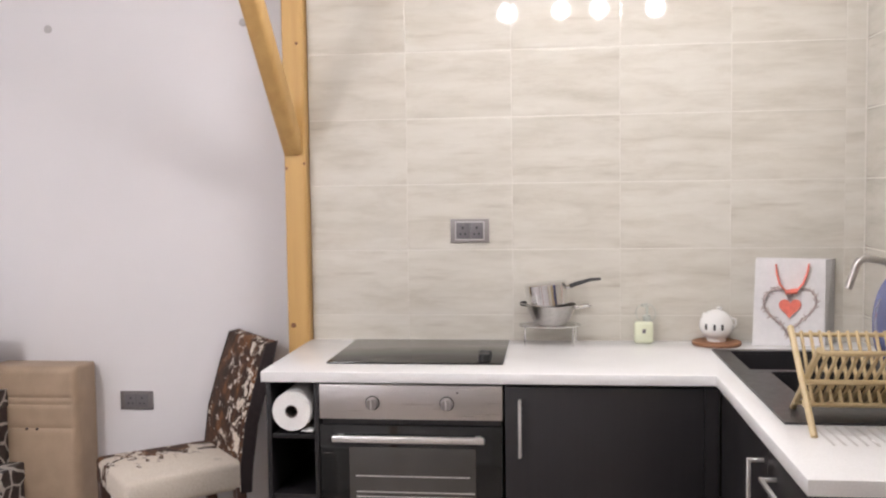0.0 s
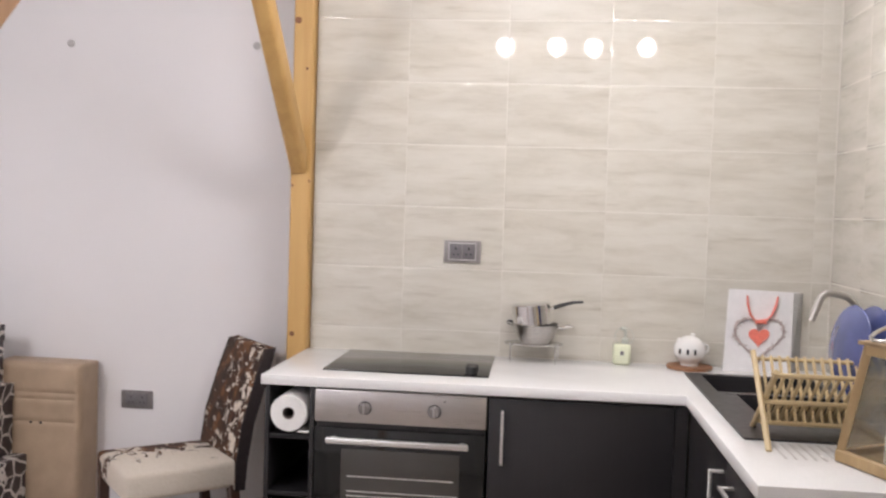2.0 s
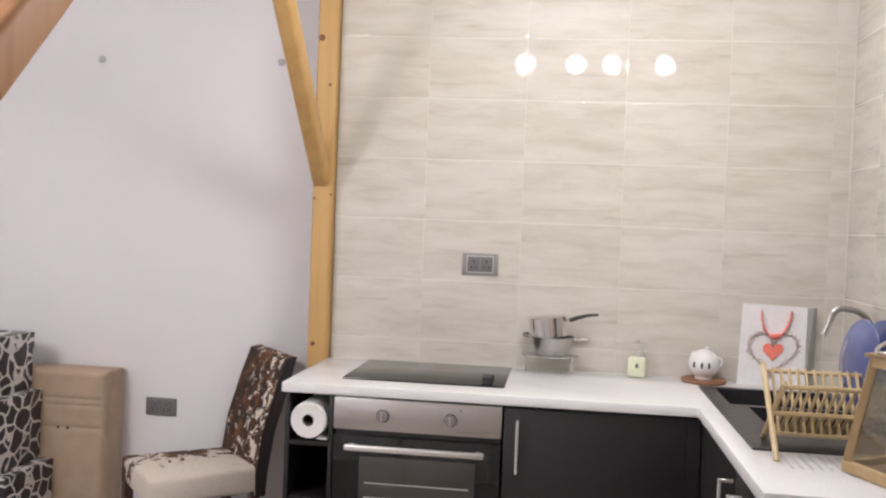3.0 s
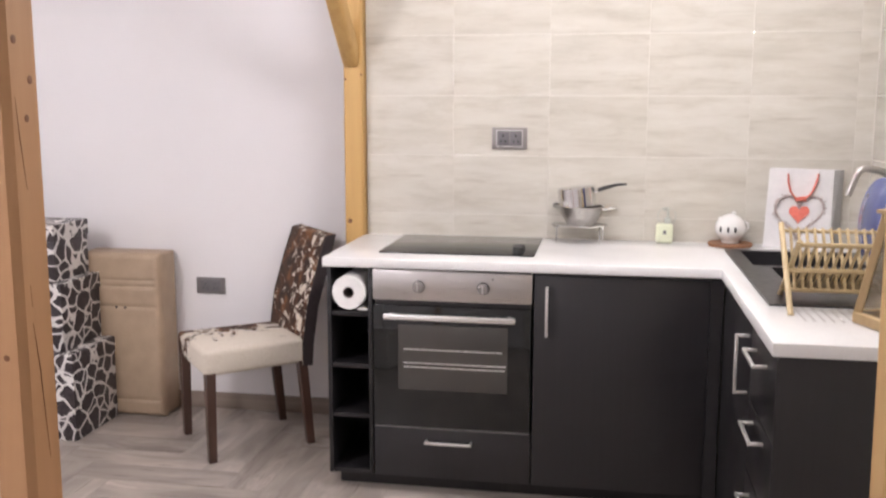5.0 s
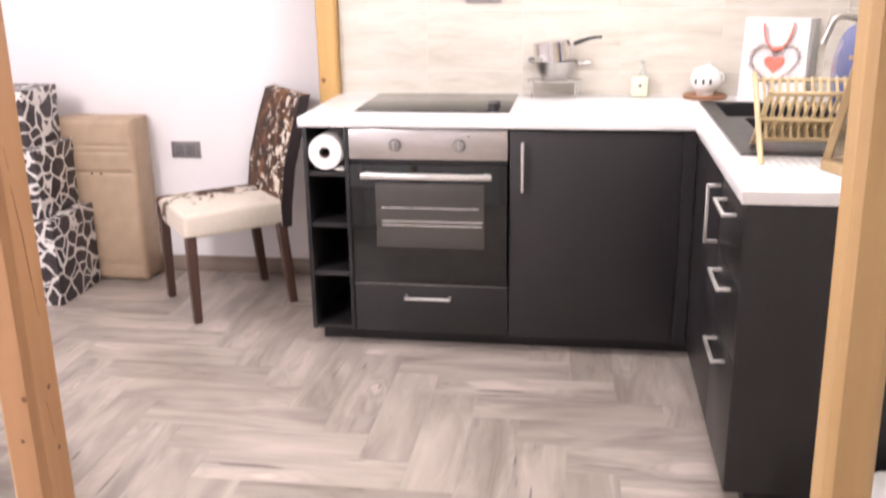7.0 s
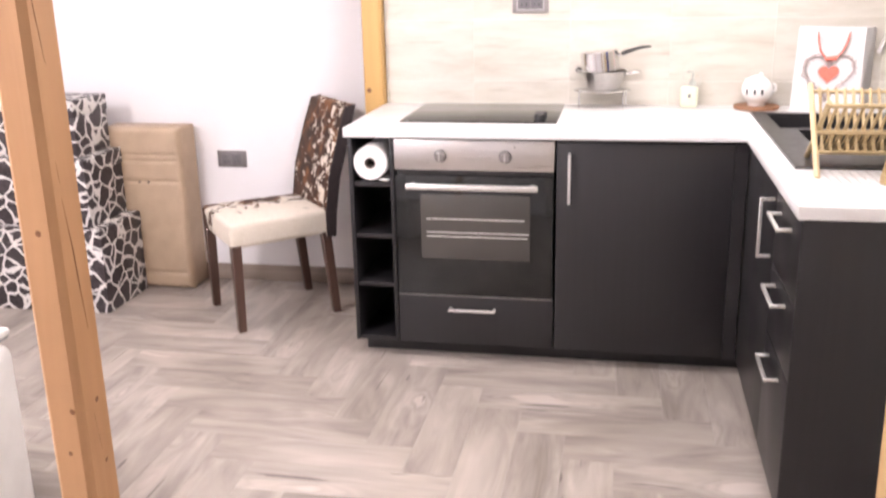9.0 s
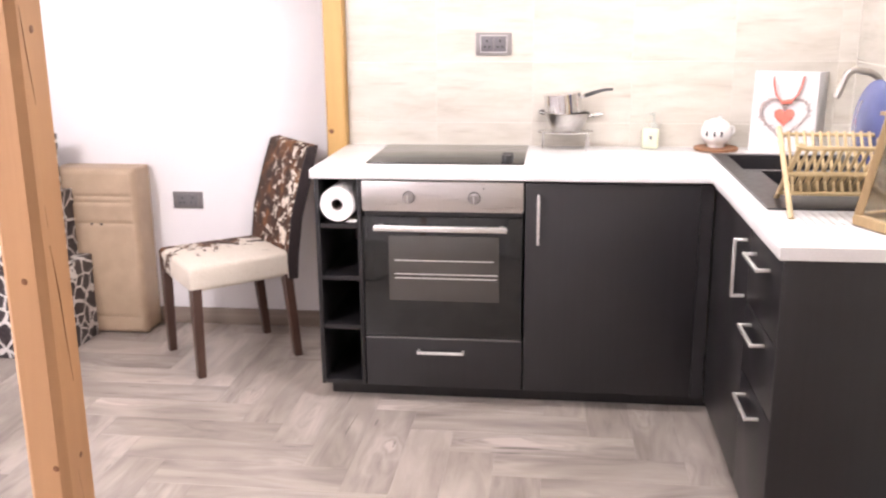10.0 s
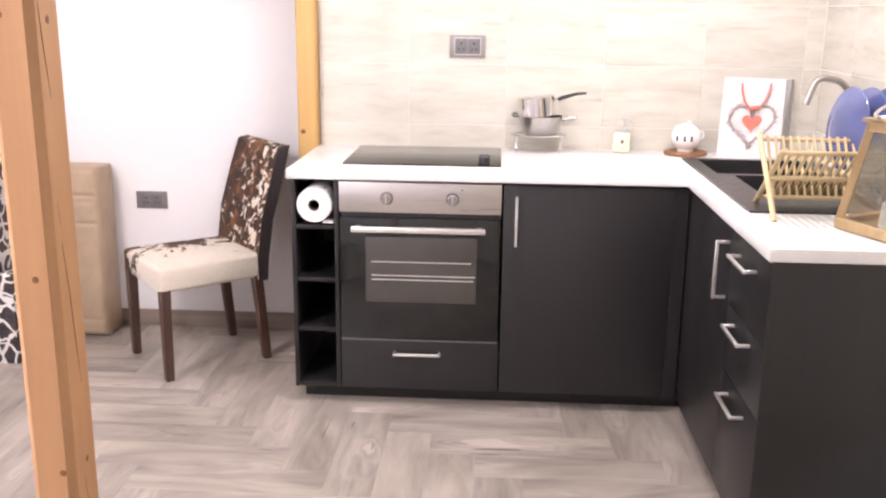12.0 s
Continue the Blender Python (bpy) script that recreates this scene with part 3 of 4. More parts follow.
plinth_short = solid("plinth", boxed(FACE + 0.06, EAST - 0.004, -1.0, 0.075, 0, FOOT - 0.001), BLACK, "recessed black plinth under the drawers", "plinth")

# worktop, with the hole for the sink
SX0, SX1, SY0, SY1 = 1.321, 1.83, -0.61, 0.42
worktop = thing("worktop", (0.9, 0.0, WB), "white speckled stone-look worktop in an L shape", "worktop")
long_top = part("long_leg", slab([(-0.19, -0.018), (INNER, -0.018), (INNER, END), (EAST - 0.001, END), (EAST - 0.001, SY0), (SX0, SY0), (SX0, SY1), (EAST - 0.001, SY1), (EAST - 0.001, TILED - 0.001), (-0.19, TILED - 0.001)], WB, WT, 0.003), WORKTOP, worktop)
part("wall_strip", boxed(SX1, EAST - 0.001, SY0, SY1, WB, WT - 0.0005), WORKTOP, worktop)

# hob
hob = thing("hob", (0.29, 0.36, WT), "black glass ceramic hob with round control knobs", "hob")
part("glass_plate", boxed(-0.005, 0.592, 0.122, 0.61, WT, WT + 0.006, 0.002), BLACK_GLASS, hob)
for y in (0.165, 0.215):
    part("knob", spun([(0.022, 0.0), (0.022, 0.018), (0.019, 0.026), (0.0, 0.026)], (0.528, y, WT + 0.006), 24), BLACK_PLASTIC, hob)

# sink
sink = thing("sink", (1.57, -0.1, WT), "dark composite inset sink with one and a half bowls", "sink")


def sink_plate():
    """Plate with two bowls cut through it."""
    bm = bmesh.new()
    xs = [SX0 - 0.006, 1.37, 1.76, SX1 + 0.006]
    ys = [SY0 - 0.006, -0.545, -0.42, 0.018, 0.055, 0.385, SY1 + 0.006]
    for i in range(3):
        for j in range(6):
            if i == 1 and j in (2, 4):
                continue
            box(bm, xs[i], xs[i + 1], ys[j], ys[j + 1], WT - 0.01, WT + 0.006)
    bmesh.ops.remove_doubles(bm, verts=bm.verts[:], dist=1e-5)
    return bm


def bowl(x0, x1, y0, y1, depth):
    bm = bmesh.new()
    t, z1, z0 = 0.006, WT - 0.004, WT - depth
    box(bm, x0 - t, x0, y0 - t, y1 + t, z0, z1)
    box(bm, x1, x1 + t, y0 - t, y1 + t, z0, z1)
    box(bm, x0, x1, y0 - t, y0, z0, z1)
    box(bm, x0, x1, y1, y1 + t, z0, z1)
    box(bm, x0 - t, x1 + t, y0 - t, y1 + t, z0 - t, z0)
    return bm


part("rim", sink_plate(), SINK, sink)
b1 = part("bowl", bowl(1.371, 1.759, 0.056, 0.384, 0.19), SINK, sink)
b2 = part("bowl", bowl(1.425, 1.759, -0.419, 0.017, 0.15), SINK, sink)
part("bowl_shelf", boxed(1.37, 1.424, -0.42, 0.018, WT - 0.012, WT + 0.0055), SINK, sink)
for b, (x, y, d) in ((b1, (1.56, 0.22, 0.19)), (b2, (1.58, -0.2, 0.15))):
    part("drain", spun([(0.0, 0.002), (0.03, 0.004), (0.042, 0.0)], (x, y, WT - d), 24), CHROME, b)
for k in range(17):
    x = 1.375 + k * 0.024
    part("drain_groove", boxed(x, x + 0.007, -0.80, -0.635, WT, WT + 0.0014, 0.0005, 1), GROOVE, sink)

tap = thing("kitchen_tap", (1.862, 0.2, WT), "brushed steel swan-neck kitchen tap behind the sink", "tap")
part("base", spun([(0.026, 0.0), (0.026, 0.012), (0.02, 0.03), (0.017, 0.06)], (1.862, 0.2, WT), 24), NICKEL, tap)
neck = [(1.862, 0.2, WT + 0.04), (1.862, 0.2, 1.17)]
for k in range(1, 8):
    a = math.pi / 2 * k / 7
    neck.append((1.862 - 0.075 * (1 - math.cos(a)), 0.2, 1.17 + 0.082 * math.sin(a)))
neck.append((1.762, 0.2, 1.256))
for k in range(1, 6):
    a = math.pi / 2 * 0.86 * k / 5
    neck.append((1.762 - 0.036 * math.sin(a), 0.2, 1.22 + 0.036 * math.cos(a)))
neck.append((1.704, 0.2, 1.158))
part("spout", tubed(neck, 0.0125, 14), TAP_STEEL, tap)
part("lever", tubed([(1.862, 0.18, 0.985), (1.85, 0.12, 1.03)], 0.006), NICKEL, tap)


# ---- sockets ----
def socket_plate(name, x0, x1, y, z0, z1, label, mat):
    s = thing(name, ((x0 + x1) / 2, y, z0), label, "socket")
    part("plate", boxed(x0, x1, y - 0.009, y, z0, z1, 0.002), mat, s)
    w, h = x1 - x0, z1 - z0
    rim = bmesh.new()
    for a, b, c, d in ((0.12, 0.88, 0.1, 0.15), (0.12, 0.88, 0.85, 0.9), (0.12, 0.145, 0.15, 0.85), (0.855, 0.88, 0.15, 0.85)):
        box(rim, x0 + w * a, x0 + w * b, y - 0.0105, y - 0.0085, z0 + h * c, z0 + h * d)
    part("inner_frame", rim, RIM_GREY if mat is GREY_SILVER else mat, s)
    for k in (0, 1):
        a = x0 + w * (0.15 + 0.36 * k)
        ins = part("insert", boxed(a, a + w * 0.34, y - 0.0115, y - 0.008, z0 + h * 0.16, z1 - h * 0.16, 0.001), GREY_INSET, s)
        cx, cz = a + w * 0.17, z0 + h * 0.42
        part("pin_hole", boxed(cx - 0.003, cx + 0.003, y - 0.0122, y - 0.0112, cz + 0.014, cz + 0.024), BLACK_PLASTIC, ins)
        part("pin_hole", boxed(cx - 0.0125, cx - 0.006, y - 0.0122, y - 0.0112, cz - 0.008, cz - 0.002), BLACK_PLASTIC, ins)
        part("pin_hole", boxed(cx + 0.006, cx + 0.0125, y - 0.0122, y - 0.0112, cz - 0.008, cz - 0.002), BLACK_PLASTIC, ins)
        part("switch", boxed(cx - 0.0045, cx + 0.0045, y - 0.0135, y - 0.0112, z1 - h * 0.3, z1 - h * 0.2, 0.0008, 1), GREY_PLASTIC, ins)
    return s


socket_plate("wall_socket", 0.369, 0.517, TILED, 1.292, 1.382, "grey double wall socket on the tiles", GREY_SILVER)
socket_plate("wall_socket", -1.09, -0.945, NORTH, 0.572, 0.652, "dark grey double wall socket on white paint", GREY_PLASTIC)

# ---- paper roll ----
roll = thing("paper_roll", (-0.091, 0.12, 0.716), "white kitchen paper roll lying in a niche", "paper roll")
part("paper", spun([(0.0215, 0.0), (0.062, 0.0), (0.0645, 0.004), (0.0645, 0.222), (0.062, 0.226), (0.0215, 0.226), (0.0215, 0.0)], (-0.091, -0.012, 0.781), 44, "y"), PAPER, roll)
part("core", spun([(0.0185, 0.001), (0.021, 0.001), (0.021, 0.225), (0.0185, 0.225), (0.0185, 0.001)], (-0.091, -0.012, 0.781), 28, "y"), CARDBOARD, roll, "brown cardboard core")
part("loose_sheet", slab([(-0.06, -0.01), (-0.021, -0.016), (-0.021, 0.2), (-0.06, 0.2)], 0.7165, 0.7185), PAPER, roll)


# ---- chairs ----
def dining_chair():
    """Upholstered chair with the sitter facing -y, standing at the origin."""
    c = thing("dining_chair", (0, 0, 0), "cowhide-print dining chair with dark wooden legs", "chair")
    bm = boxed(-0.218, 0.218, -0.245, 0.222, 0.372, 0.478, 0.02, 4)
    for v in bm.verts:
        v.co.x *= 1 - 0.09 * (v.co.y + 0.245) / 0.467
        if v.co.z > 0.45:
            v.co.z += 0.014 * (1 - (v.co.x / 0.22) ** 2) * (1 - (v.co.y / 0.25) ** 2)
    part("seat", bm, HIDE_SEAT, c, "cream seat with brown patches")
    bm = bmesh.new()
    outline = [(0.185, 0.36), (0.186, 0.46), (0.208, 0.62), (0.262, 0.80), (0.304, 0.918), (0.352, 0.926), (0.318, 0.80), (0.262, 0.62), (0.236, 0.46), (0.228, 0.36)]
    f = bm.faces.new([bm.verts.new((-0.208, y, z)) for y, z in outline])
    ex = bmesh.ops.extrude_face_region(bm, geom=[f])
    for v in ex["geom"]:
        if isinstance(v, bmesh.types.BMVert):
            v.co.x = 0.208
    bmesh.ops.recalc_face_normals(bm, faces=bm.faces[:])
    bmesh.ops.bevel(bm, geom=bm.edges[:], offset=0.008, segments=2, affect="EDGES", profile=0.5)
    for v in bm.verts:
        v.co.x *= 1 - 0.04 * max(0, v.co.z - 0.45) / 0.48
    back = part("backrest", bm, HIDE_BACK, c, "mostly dark brown backrest with cream flecks")
    for x in (-1, 1):
        bm = bmesh.new()
        f = bm.faces.new([bm.verts.new((x * 0.2065, y, z)) for y, z in outline])
        ex = bmesh.ops.extrude_face_region(bm, geom=[f])
        for v in ex["geom"]:
            if isinstance(v, bmesh.types.BMVert):
                v.co.x = x * 0.2105
        for v in bm.verts:
            v.co.x *= 1 - 0.04 * max(0, v.co.z - 0.45) / 0.48
        bmesh.ops.recalc_face_normals(bm, faces=bm.faces[:])
        part("side_strip", bm, DARK_HIDE, back, "plain dark hide side")
    for x, y, rake in ((-0.197, -0.22, 0.0), (0.197, -0.22, 0.0), (-0.178, 0.188, 0.036), (0.178, 0.188, 0.036)):
        bm = boxed(x - 0.021, x + 0.021, y - 0.021, y + 0.021, 0, 0.385, 0.003, 1)
        for v in bm.verts:
            k = 1 - v.co.z / 0.385
            v.co.x = x + (v.co.x - x) * (1 - 0.2 * k)
            v.co.y = y + (v.co.y - y) * (1 - 0.2 * k) + rake * k
        part("leg", bm, DARK_WOOD, c, "dark stained tapered leg")
    return c


chair = dining_chair()
chair.matrix_basis = pose(-0.692, 0.457, 0, 0, 0, -50.35)

pouf = solid("floor_pouf", spun([(0.0, 0.0), (0.14, 0.0), (0.152, 0.015), (0.155, 0.09), (0.15, 0.16), (0.13, 0.188), (0.09, 0.2), (0.0, 0.203)], (1.69, -1.215, 0), 40), PAPER, "low round cream pouf beside the drawer cabinet", "pouf", base=(1.69, -1.215, 0))

# ---- tan padded panel leaning at the wall ----
pad = thing("padded_headboard", (-1.36, 0.72, 0), "tan leatherette padded board standing against the wall", "padded board")
part("body", boxed(-1.60, -1.192, 0.672, 0.835, 0.002, 0.785, 0.012, 3), KRAFT, pad)


def quilted(x0, x1, y, z0, z1, seams, side_seam, nx=40, nz=80):
    """A soft padded front with shallow stitched seams; y is its proudest face."""
    bm = bmesh.new()
    grid = []
    for i in range(nx + 1):
        row = []
        for k in range(nz + 1):
            x, z = x0 + (x1 - x0) * i / nx, z0 + (z1 - z0) * k / nz
            edge = min(x - x0, x1 - x, z - z0, z1 - z)
            d = 0.022 * max(0.0, 1 - edge / 0.022) ** 2
            if x < side_seam:
                for zs in seams:
                    d += 0.006 * math.exp(-((z - zs) / 0.008) ** 2)
            d += 0.0022 * math.sin(9.0 * x + 7.0 * z) * math.sin(13.0 * z - 4.0 * x)
            row.append(bm.verts.new((x, y + d, z)))
        grid.append(row)
    for i in range(nx):
        for k in range(nz):
            bm.faces.new((grid[i][k], grid[i + 1][k], grid[i + 1][k + 1], grid[i][k + 1]))
    for ring in ([grid[i][0] for i in range(nx + 1)], [grid[nx][k] for k in range(nz + 1)], [grid[i][nz] for i in range(nx, -1, -1)], [grid[0][k] for k in range(nz, -1, -1)]):
        back = [bm.verts.new((v.co.x, y + 0.04, v.co.z)) for v in ring]
        for a in range(len(ring) - 1):
            bm.faces.new((ring[a + 1], ring[a], back[a], back[a + 1]))
    bmesh.ops.recalc_face_normals(bm, faces=bm.faces[:])
    return bm


cushion = part("cushion", quilted(-1.605, -1.188, 0.65, 0.004, 0.79, (0.66, 0.635, 0.535, 0.085), -1.205), KRAFT, pad, "soft stitched leatherette front")
for x in (-1.365, -1.41):
    part("button", spun([(0.0, -0.004), (0.006, -0.003), (0.008, 0.002)], (x, 0.655, 0.53), 12, "y"), DARK_HIDE, cushion)

# ---- stacked boxes ----
for x0, x1, y0, y1, z0, z1, name in ((-2.05, -1.425, 0.288, 0.655, 0.0, 0.392, "large"), (-2.03, -1.487, 0.33, 0.655, 0.3925, 0.698, "middle"), (-2.0, -1.533, 0.37, 0.655, 0.6985, 0.95, "small")):
    g = thing("gift_box", ((x0 + x1) / 2, (y0 + y1) / 2, z0), name + " giraffe-print storage box in a stack of three", "box", "stacked giraffe-print boxes")
    part("body", boxed(x0 + 0.004, x1 - 0.004, y0 + 0.004, y1 - 0.004, z0, z1 - 0.07, 0.002), GIRAFFE, g)
    part("lid", boxed(x0, x1, y0, y1, z1 - 0.072, z1, 0.003), GIRAFFE, g)

# ---- pots on their rack ----
rack = thing("pot_stand", (0.74, 0.54, WT), "clear-topped pot stand with thin chrome legs", "pot stand")
for x, y in ((0.652, 0.585), (0.655, 0.495), (0.83, 0.492), (0.842, 0.58)):
    part("leg", tubed([(x, y, WT), (x, y, WT + 0.075)], 0.003, 8), CHROME, rack)
part("tray", slab([(0.745 + 0.112 * math.cos(a), 0.54 + 0.074 * math.sin(a)) for a in [2 * math.pi * k / 36 for k in range(36)]], WT + 0.0722, WT + 0.0755), CLEAR_TRAY, rack, "clear glass tray")
part("wire", tubed([(0.745 + 0.115 * math.cos(a), 0.54 + 0.077 * math.sin(a), WT + 0.074) for a in [2 * math.pi * k / 36 for k in range(36)]], 0.0026, 8, True), CHROME, rack)


def saucepan(name, x, y, z, r, h, tilt, handle_len, label, turn=-6, shallow=False):
    """A steel pan; shallow: a flared pan with a polished handle and a black grip opposite."""
    p = thing(name, (0, 0, 0), label, "saucepan")
    foot = r * 0.62 if shallow else r - 0.008
    flare = [(foot + (r - foot) * (k / 6) ** 0.6, 0.004 + (h - 0.004) * k / 6) for k in range(1, 7)] if shallow else [(r, 0.008), (r, h)]
    part("bowl", spun([(0.0, 0.0), (foot, 0.0)] + flare + [(r + 0.005, h + 0.002), (r - 0.002, h)] + [(a - 0.002, b + 0.001) for a, b in reversed(flare)] + [(foot - 0.002, 0.004), (0.0, 0.004)], (0, 0, 0), 40), TAP_STEEL if shallow else CHROME, p)
    if shallow:
        part("handle", tubed([(r - 0.002, 0, h - 0.006), (r + 0.025, 0, h - 0.004), (r + handle_len * 0.7, 0, h + 0.003), (r + handle_len, 0, h + 0.002)], [0.012, 0.02, 0.02, 0.008], 14, False, 0.45), CHROME, p, "polished flat handle")
        grip = part("side_loop", tubed([(-r, 0.022, h - 0.006), (-r - 0.022, 0.017, h - 0.002), (-r - 0.026, 0.0, h), (-r - 0.022, -0.017, h - 0.002), (-r, -0.022, h - 0.006)], 0.006, 8), CHROME, p)
        part("grip", tubed([(-r - 0.021, 0.013, h - 0.001), (-r - 0.027, 0.0, h), (-r - 0.021, -0.013, h - 0.001)], 0.0085, 8), BLACK_PLASTIC, grip, "black plastic grip")
    else:
        part("lid", spun([(r + 0.002, h + 0.001), (r - 0.004, h + 0.006), (r * 0.5, h + 0.009), (0.012, h + 0.01), (0.0, h + 0.01)], (0, 0, 0), 40), CHROME, p)
        part("handle_ferrule", tubed([(r - 0.002, 0, h - 0.022), (r + 0.02, 0, h - 0.014)], [0.009, 0.008], 10, False, 0.7), CHROME, p)
        part("handle", tubed([(r + 0.012, 0, h - 0.017), (r + 0.04, 0, h - 0.01), (r + handle_len * 0.7, 0, h - 0.001), (r + handle_len, 0, h - 0.002)], [0.012, 0.012, 0.009, 0.007], 12, False, 0.7), BLACK_PLASTIC, p, "black plastic handle")
    p.matrix_basis = pose(x, y, z, 0, tilt, turn)
    return p


saucepan("saucepan", 0.75, 0.545, WT + 0.0775, 0.09, 0.072, 0, 0.066, "shallow polished steel pan on the stand", -22, True)
saucepan("saucepan", 0.739, 0.545, WT + 0.142, 0.077, 0.084, -6.5, 0.128, "polished steel saucepan stacked on another")

# ---- soap, mug, bag ----
soap = thing("soap_dispenser", (1.098, 0.58, WT), "pale green soap dispenser with a clear pump", "soap dispenser")
part("bottle", boxed(1.057, 1.127, 0.56, 0.605, WT, WT + 0.083, 0.012, 3), SOAP, soap)
part("badge", boxed(1.086, 1.098, 0.5585, 0.5605, WT + 0.04, WT + 0.056, 0.0005, 1), GREY_INSET, soap)
pump = part("pump", spun([(0.014, 0.0), (0.014, 0.02), (0.005, 0.024), (0.005, 0.045)], (1.104, 0.582, WT + 0.083), 18), CLEAR_PUMP, soap)
part("wire_loop", tubed([(1.1 + 0.036 * math.cos(a), 0.582, WT + 0.112 + 0.036 * math.sin(a)) for a in [2 * math.pi * k / 28 for k in range(28)]], 0.0018, 6, True), CLEAR_PUMP, soap, "thin clear carrying loop")
part("nozzle", tubed([(1.104, 0.582, WT + 0.128), (1.104, 0.582, WT + 0.142), (1.085, 0.565, WT + 0.144)], 0.006, 10), CLEAR_PUMP, pump)

coaster = solid("coaster", spun([(0.0, 0.0), (0.083, 0.0), (0.088, 0.006), (0.086, 0.014), (0.0, 0.014)], (1.352, 0.555, WT), 40), COASTER, "round brown wooden pot coaster", "coaster", base=(1.352, 0.555, WT))
mug = thing("teapot", (1.352, 0.56, WT + 0.014), "round white ceramic pot with small dark marks", "pot")
prof = [(0.0, 0.0), (0.034, 0.0)] + [(0.061 * math.cos(a), 0.058 + 0.058 * math.sin(a)) for a in [radians(d) for d in range(-55, 76, 10)]] + [(0.012, 0.1155), (0.0, 0.1165)]
body = part("body", spun(prof, (1.352, 0.56, WT + 0.014), 40), CERAMIC, mug)
part("lid_knob", spun([(0.008, 0.0), (0.011, 0.007), (0.0, 0.013)], (1.362, 0.56, WT + 0.129), 16), CERAMIC, mug)
part("handle", tubed([(1.404, 0.56, WT + 0.098), (1.419, 0.558, WT + 0.094), (1.421, 0.556, WT + 0.075), (1.409, 0.556, WT + 0.062)], 0.005, 10), CERAMIC, mug)
part("ear", spun([(0.009, 0.0), (0.006, 0.009), (0.0, 0.012)], (1.309, 0.555, WT + 0.108), 14), CERAMIC, mug)
for dx in (-0.042, -0.012, 0.018):
    x = 1.347 + dx * 0.9
    y = 0.56 - math.sqrt(max(1e-6, 0.0612 ** 2 - (x - 1.352) ** 2))
    part("mark", boxed(x - 0.0045, x + 0.0045, y - 0.0016, y + 0.006, WT + 0.06, WT + 0.082, 0.002, 1), BLACK_PLASTIC, body)

bag = thing("gift_bag", (1.61, 0.6, WT), "white paper gift bag with a twig heart motif", "gift bag")
bm = bmesh.new()
front = [(1.478, 0.553, WT), (1.73, 0.543, WT), (1.742, 0.585, 1.222), (1.496, 0.59, 1.226)]
rear = [(1.50, 0.628, WT), (1.785, 0.625, WT), (1.788, 0.63, 1.222), (1.51, 0.628, 1.229)]
fv, rv = [bm.verts.new(p) for p in front], [bm.verts.new(p) for p in rear]
bm.faces.new(fv), bm.faces.new(list(reversed(rv)))
for k in (0, 3):
    bm.faces.new((fv[k], rv[k], rv[(k + 1) % 4], fv[(k + 1) % 4]))
bmesh.ops.recalc_face_normals(bm, faces=bm.faces[:])
part("body", bm, CARD_WHITE, bag, smooth=False)
bm = bmesh.new()
mid = [(1.758, 0.588, WT), (1.772, 0.606, 1.2235)]
gv = [bm.verts.new(p) for p in (front[1], front[2], mid[1], mid[0], rear[1], rear[2])]
bm.faces.new((gv[0], gv[1], gv[2], gv[3])), bm.faces.new((gv[3], gv[2], gv[5], gv[4]))
bmesh.ops.solidify(bm, geom=bm.faces[:], thickness=0.0008)
part("gusset", bm, CARD_SIDE, bag, "greyish folded side gusset", smooth=False)
part("fold_line", tubed([(1.494, 0.585, 1.178), (1.75, 0.58, 1.172)], 0.0015, 6), CARD_SIDE, bag)


def on_bag(u, v):
    """A point on the bag's front; u across and v up, in metres from its middle foot."""
    k = v / 0.318
    return (1.602 + 0.023 * k + u, 0.549 + 0.038 * k - 0.003, WT + v)


def heart(u0, v0, size, n=40):
    return [on_bag(u0 + size * 0.0625 * 16 * math.sin(t) ** 3 / 1.0, v0 + size * 0.0625 * (13 * math.cos(t) - 5 * math.cos(2 * t) - 2 * math.cos(3 * t) - math.cos(4 * t))) for t in [2 * math.pi * k / n for k in range(n)]]


wreath = part("wreath", tubed(heart(0.0, 0.135, 0.093), 0.0038, 8, True), TWIG, bag, "grey-brown twig heart")
rng = random.Random(4)
ring_points = heart(0.0, 0.135, 0.093, 130)
for k in range(130):
    p = Vector(ring_points[k]) + Vector((rng.uniform(-0.006, 0.006), 0, rng.uniform(-0.006, 0.006)))
    d = Vector((rng.uniform(-1, 1), -0.3, rng.uniform(-1, 1))).normalized() * rng.uniform(0.006, 0.011)
    part("twig", tubed([p - d, p + d], 0.0016, 5), TWIG, wreath)
bm = bmesh.new()
vs = [bm.verts.new(Vector(p) + Vector((0, -0.004, 0))) for p in heart(0.0, 0.137, 0.039, 28)]
f = bm.faces.new(vs)
ex = bmesh.ops.extrude_face_region(bm, geom=[f])
for v in ex["geom"]:
    if isinstance(v, bmesh.types.BMVert):
        v.co.y += 0.006
bmesh.ops.recalc_face_normals(bm, faces=bm.faces[:])
part("heart", bm, CORAL, bag, "coral red heart")
for u in (-0.055, 0.055):
    pts = [on_bag(u * 1.05, 0.294), on_bag(u * 0.98, 0.262), on_bag(u * 0.74, 0.222), on_bag(u * 0.4, 0.2), on_bag(u * 0.1, 0.195)]
    part("ribbon", tubed([Vector(p) + Vector((0, -0.006, 0)) for p in pts], [0.006, 0.009, 0.009, 0.008, 0.007], 8, False, 0.4), CORAL, bag, "coral ribbon handle")
part("bow", tubed([Vector(on_bag(-0.02, 0.193)) + Vector((0, -0.01, 0)), Vector(on_bag(0.02, 0.197)) + Vector((0, -0.01, 0))], [0.008, 0.01], 10), CORAL, bag)

# ---- dish rack ----
dish = thing("dish_rack", (1.52, -0.5, WT), "folding bamboo dish rack standing over the sink", "dish rack")
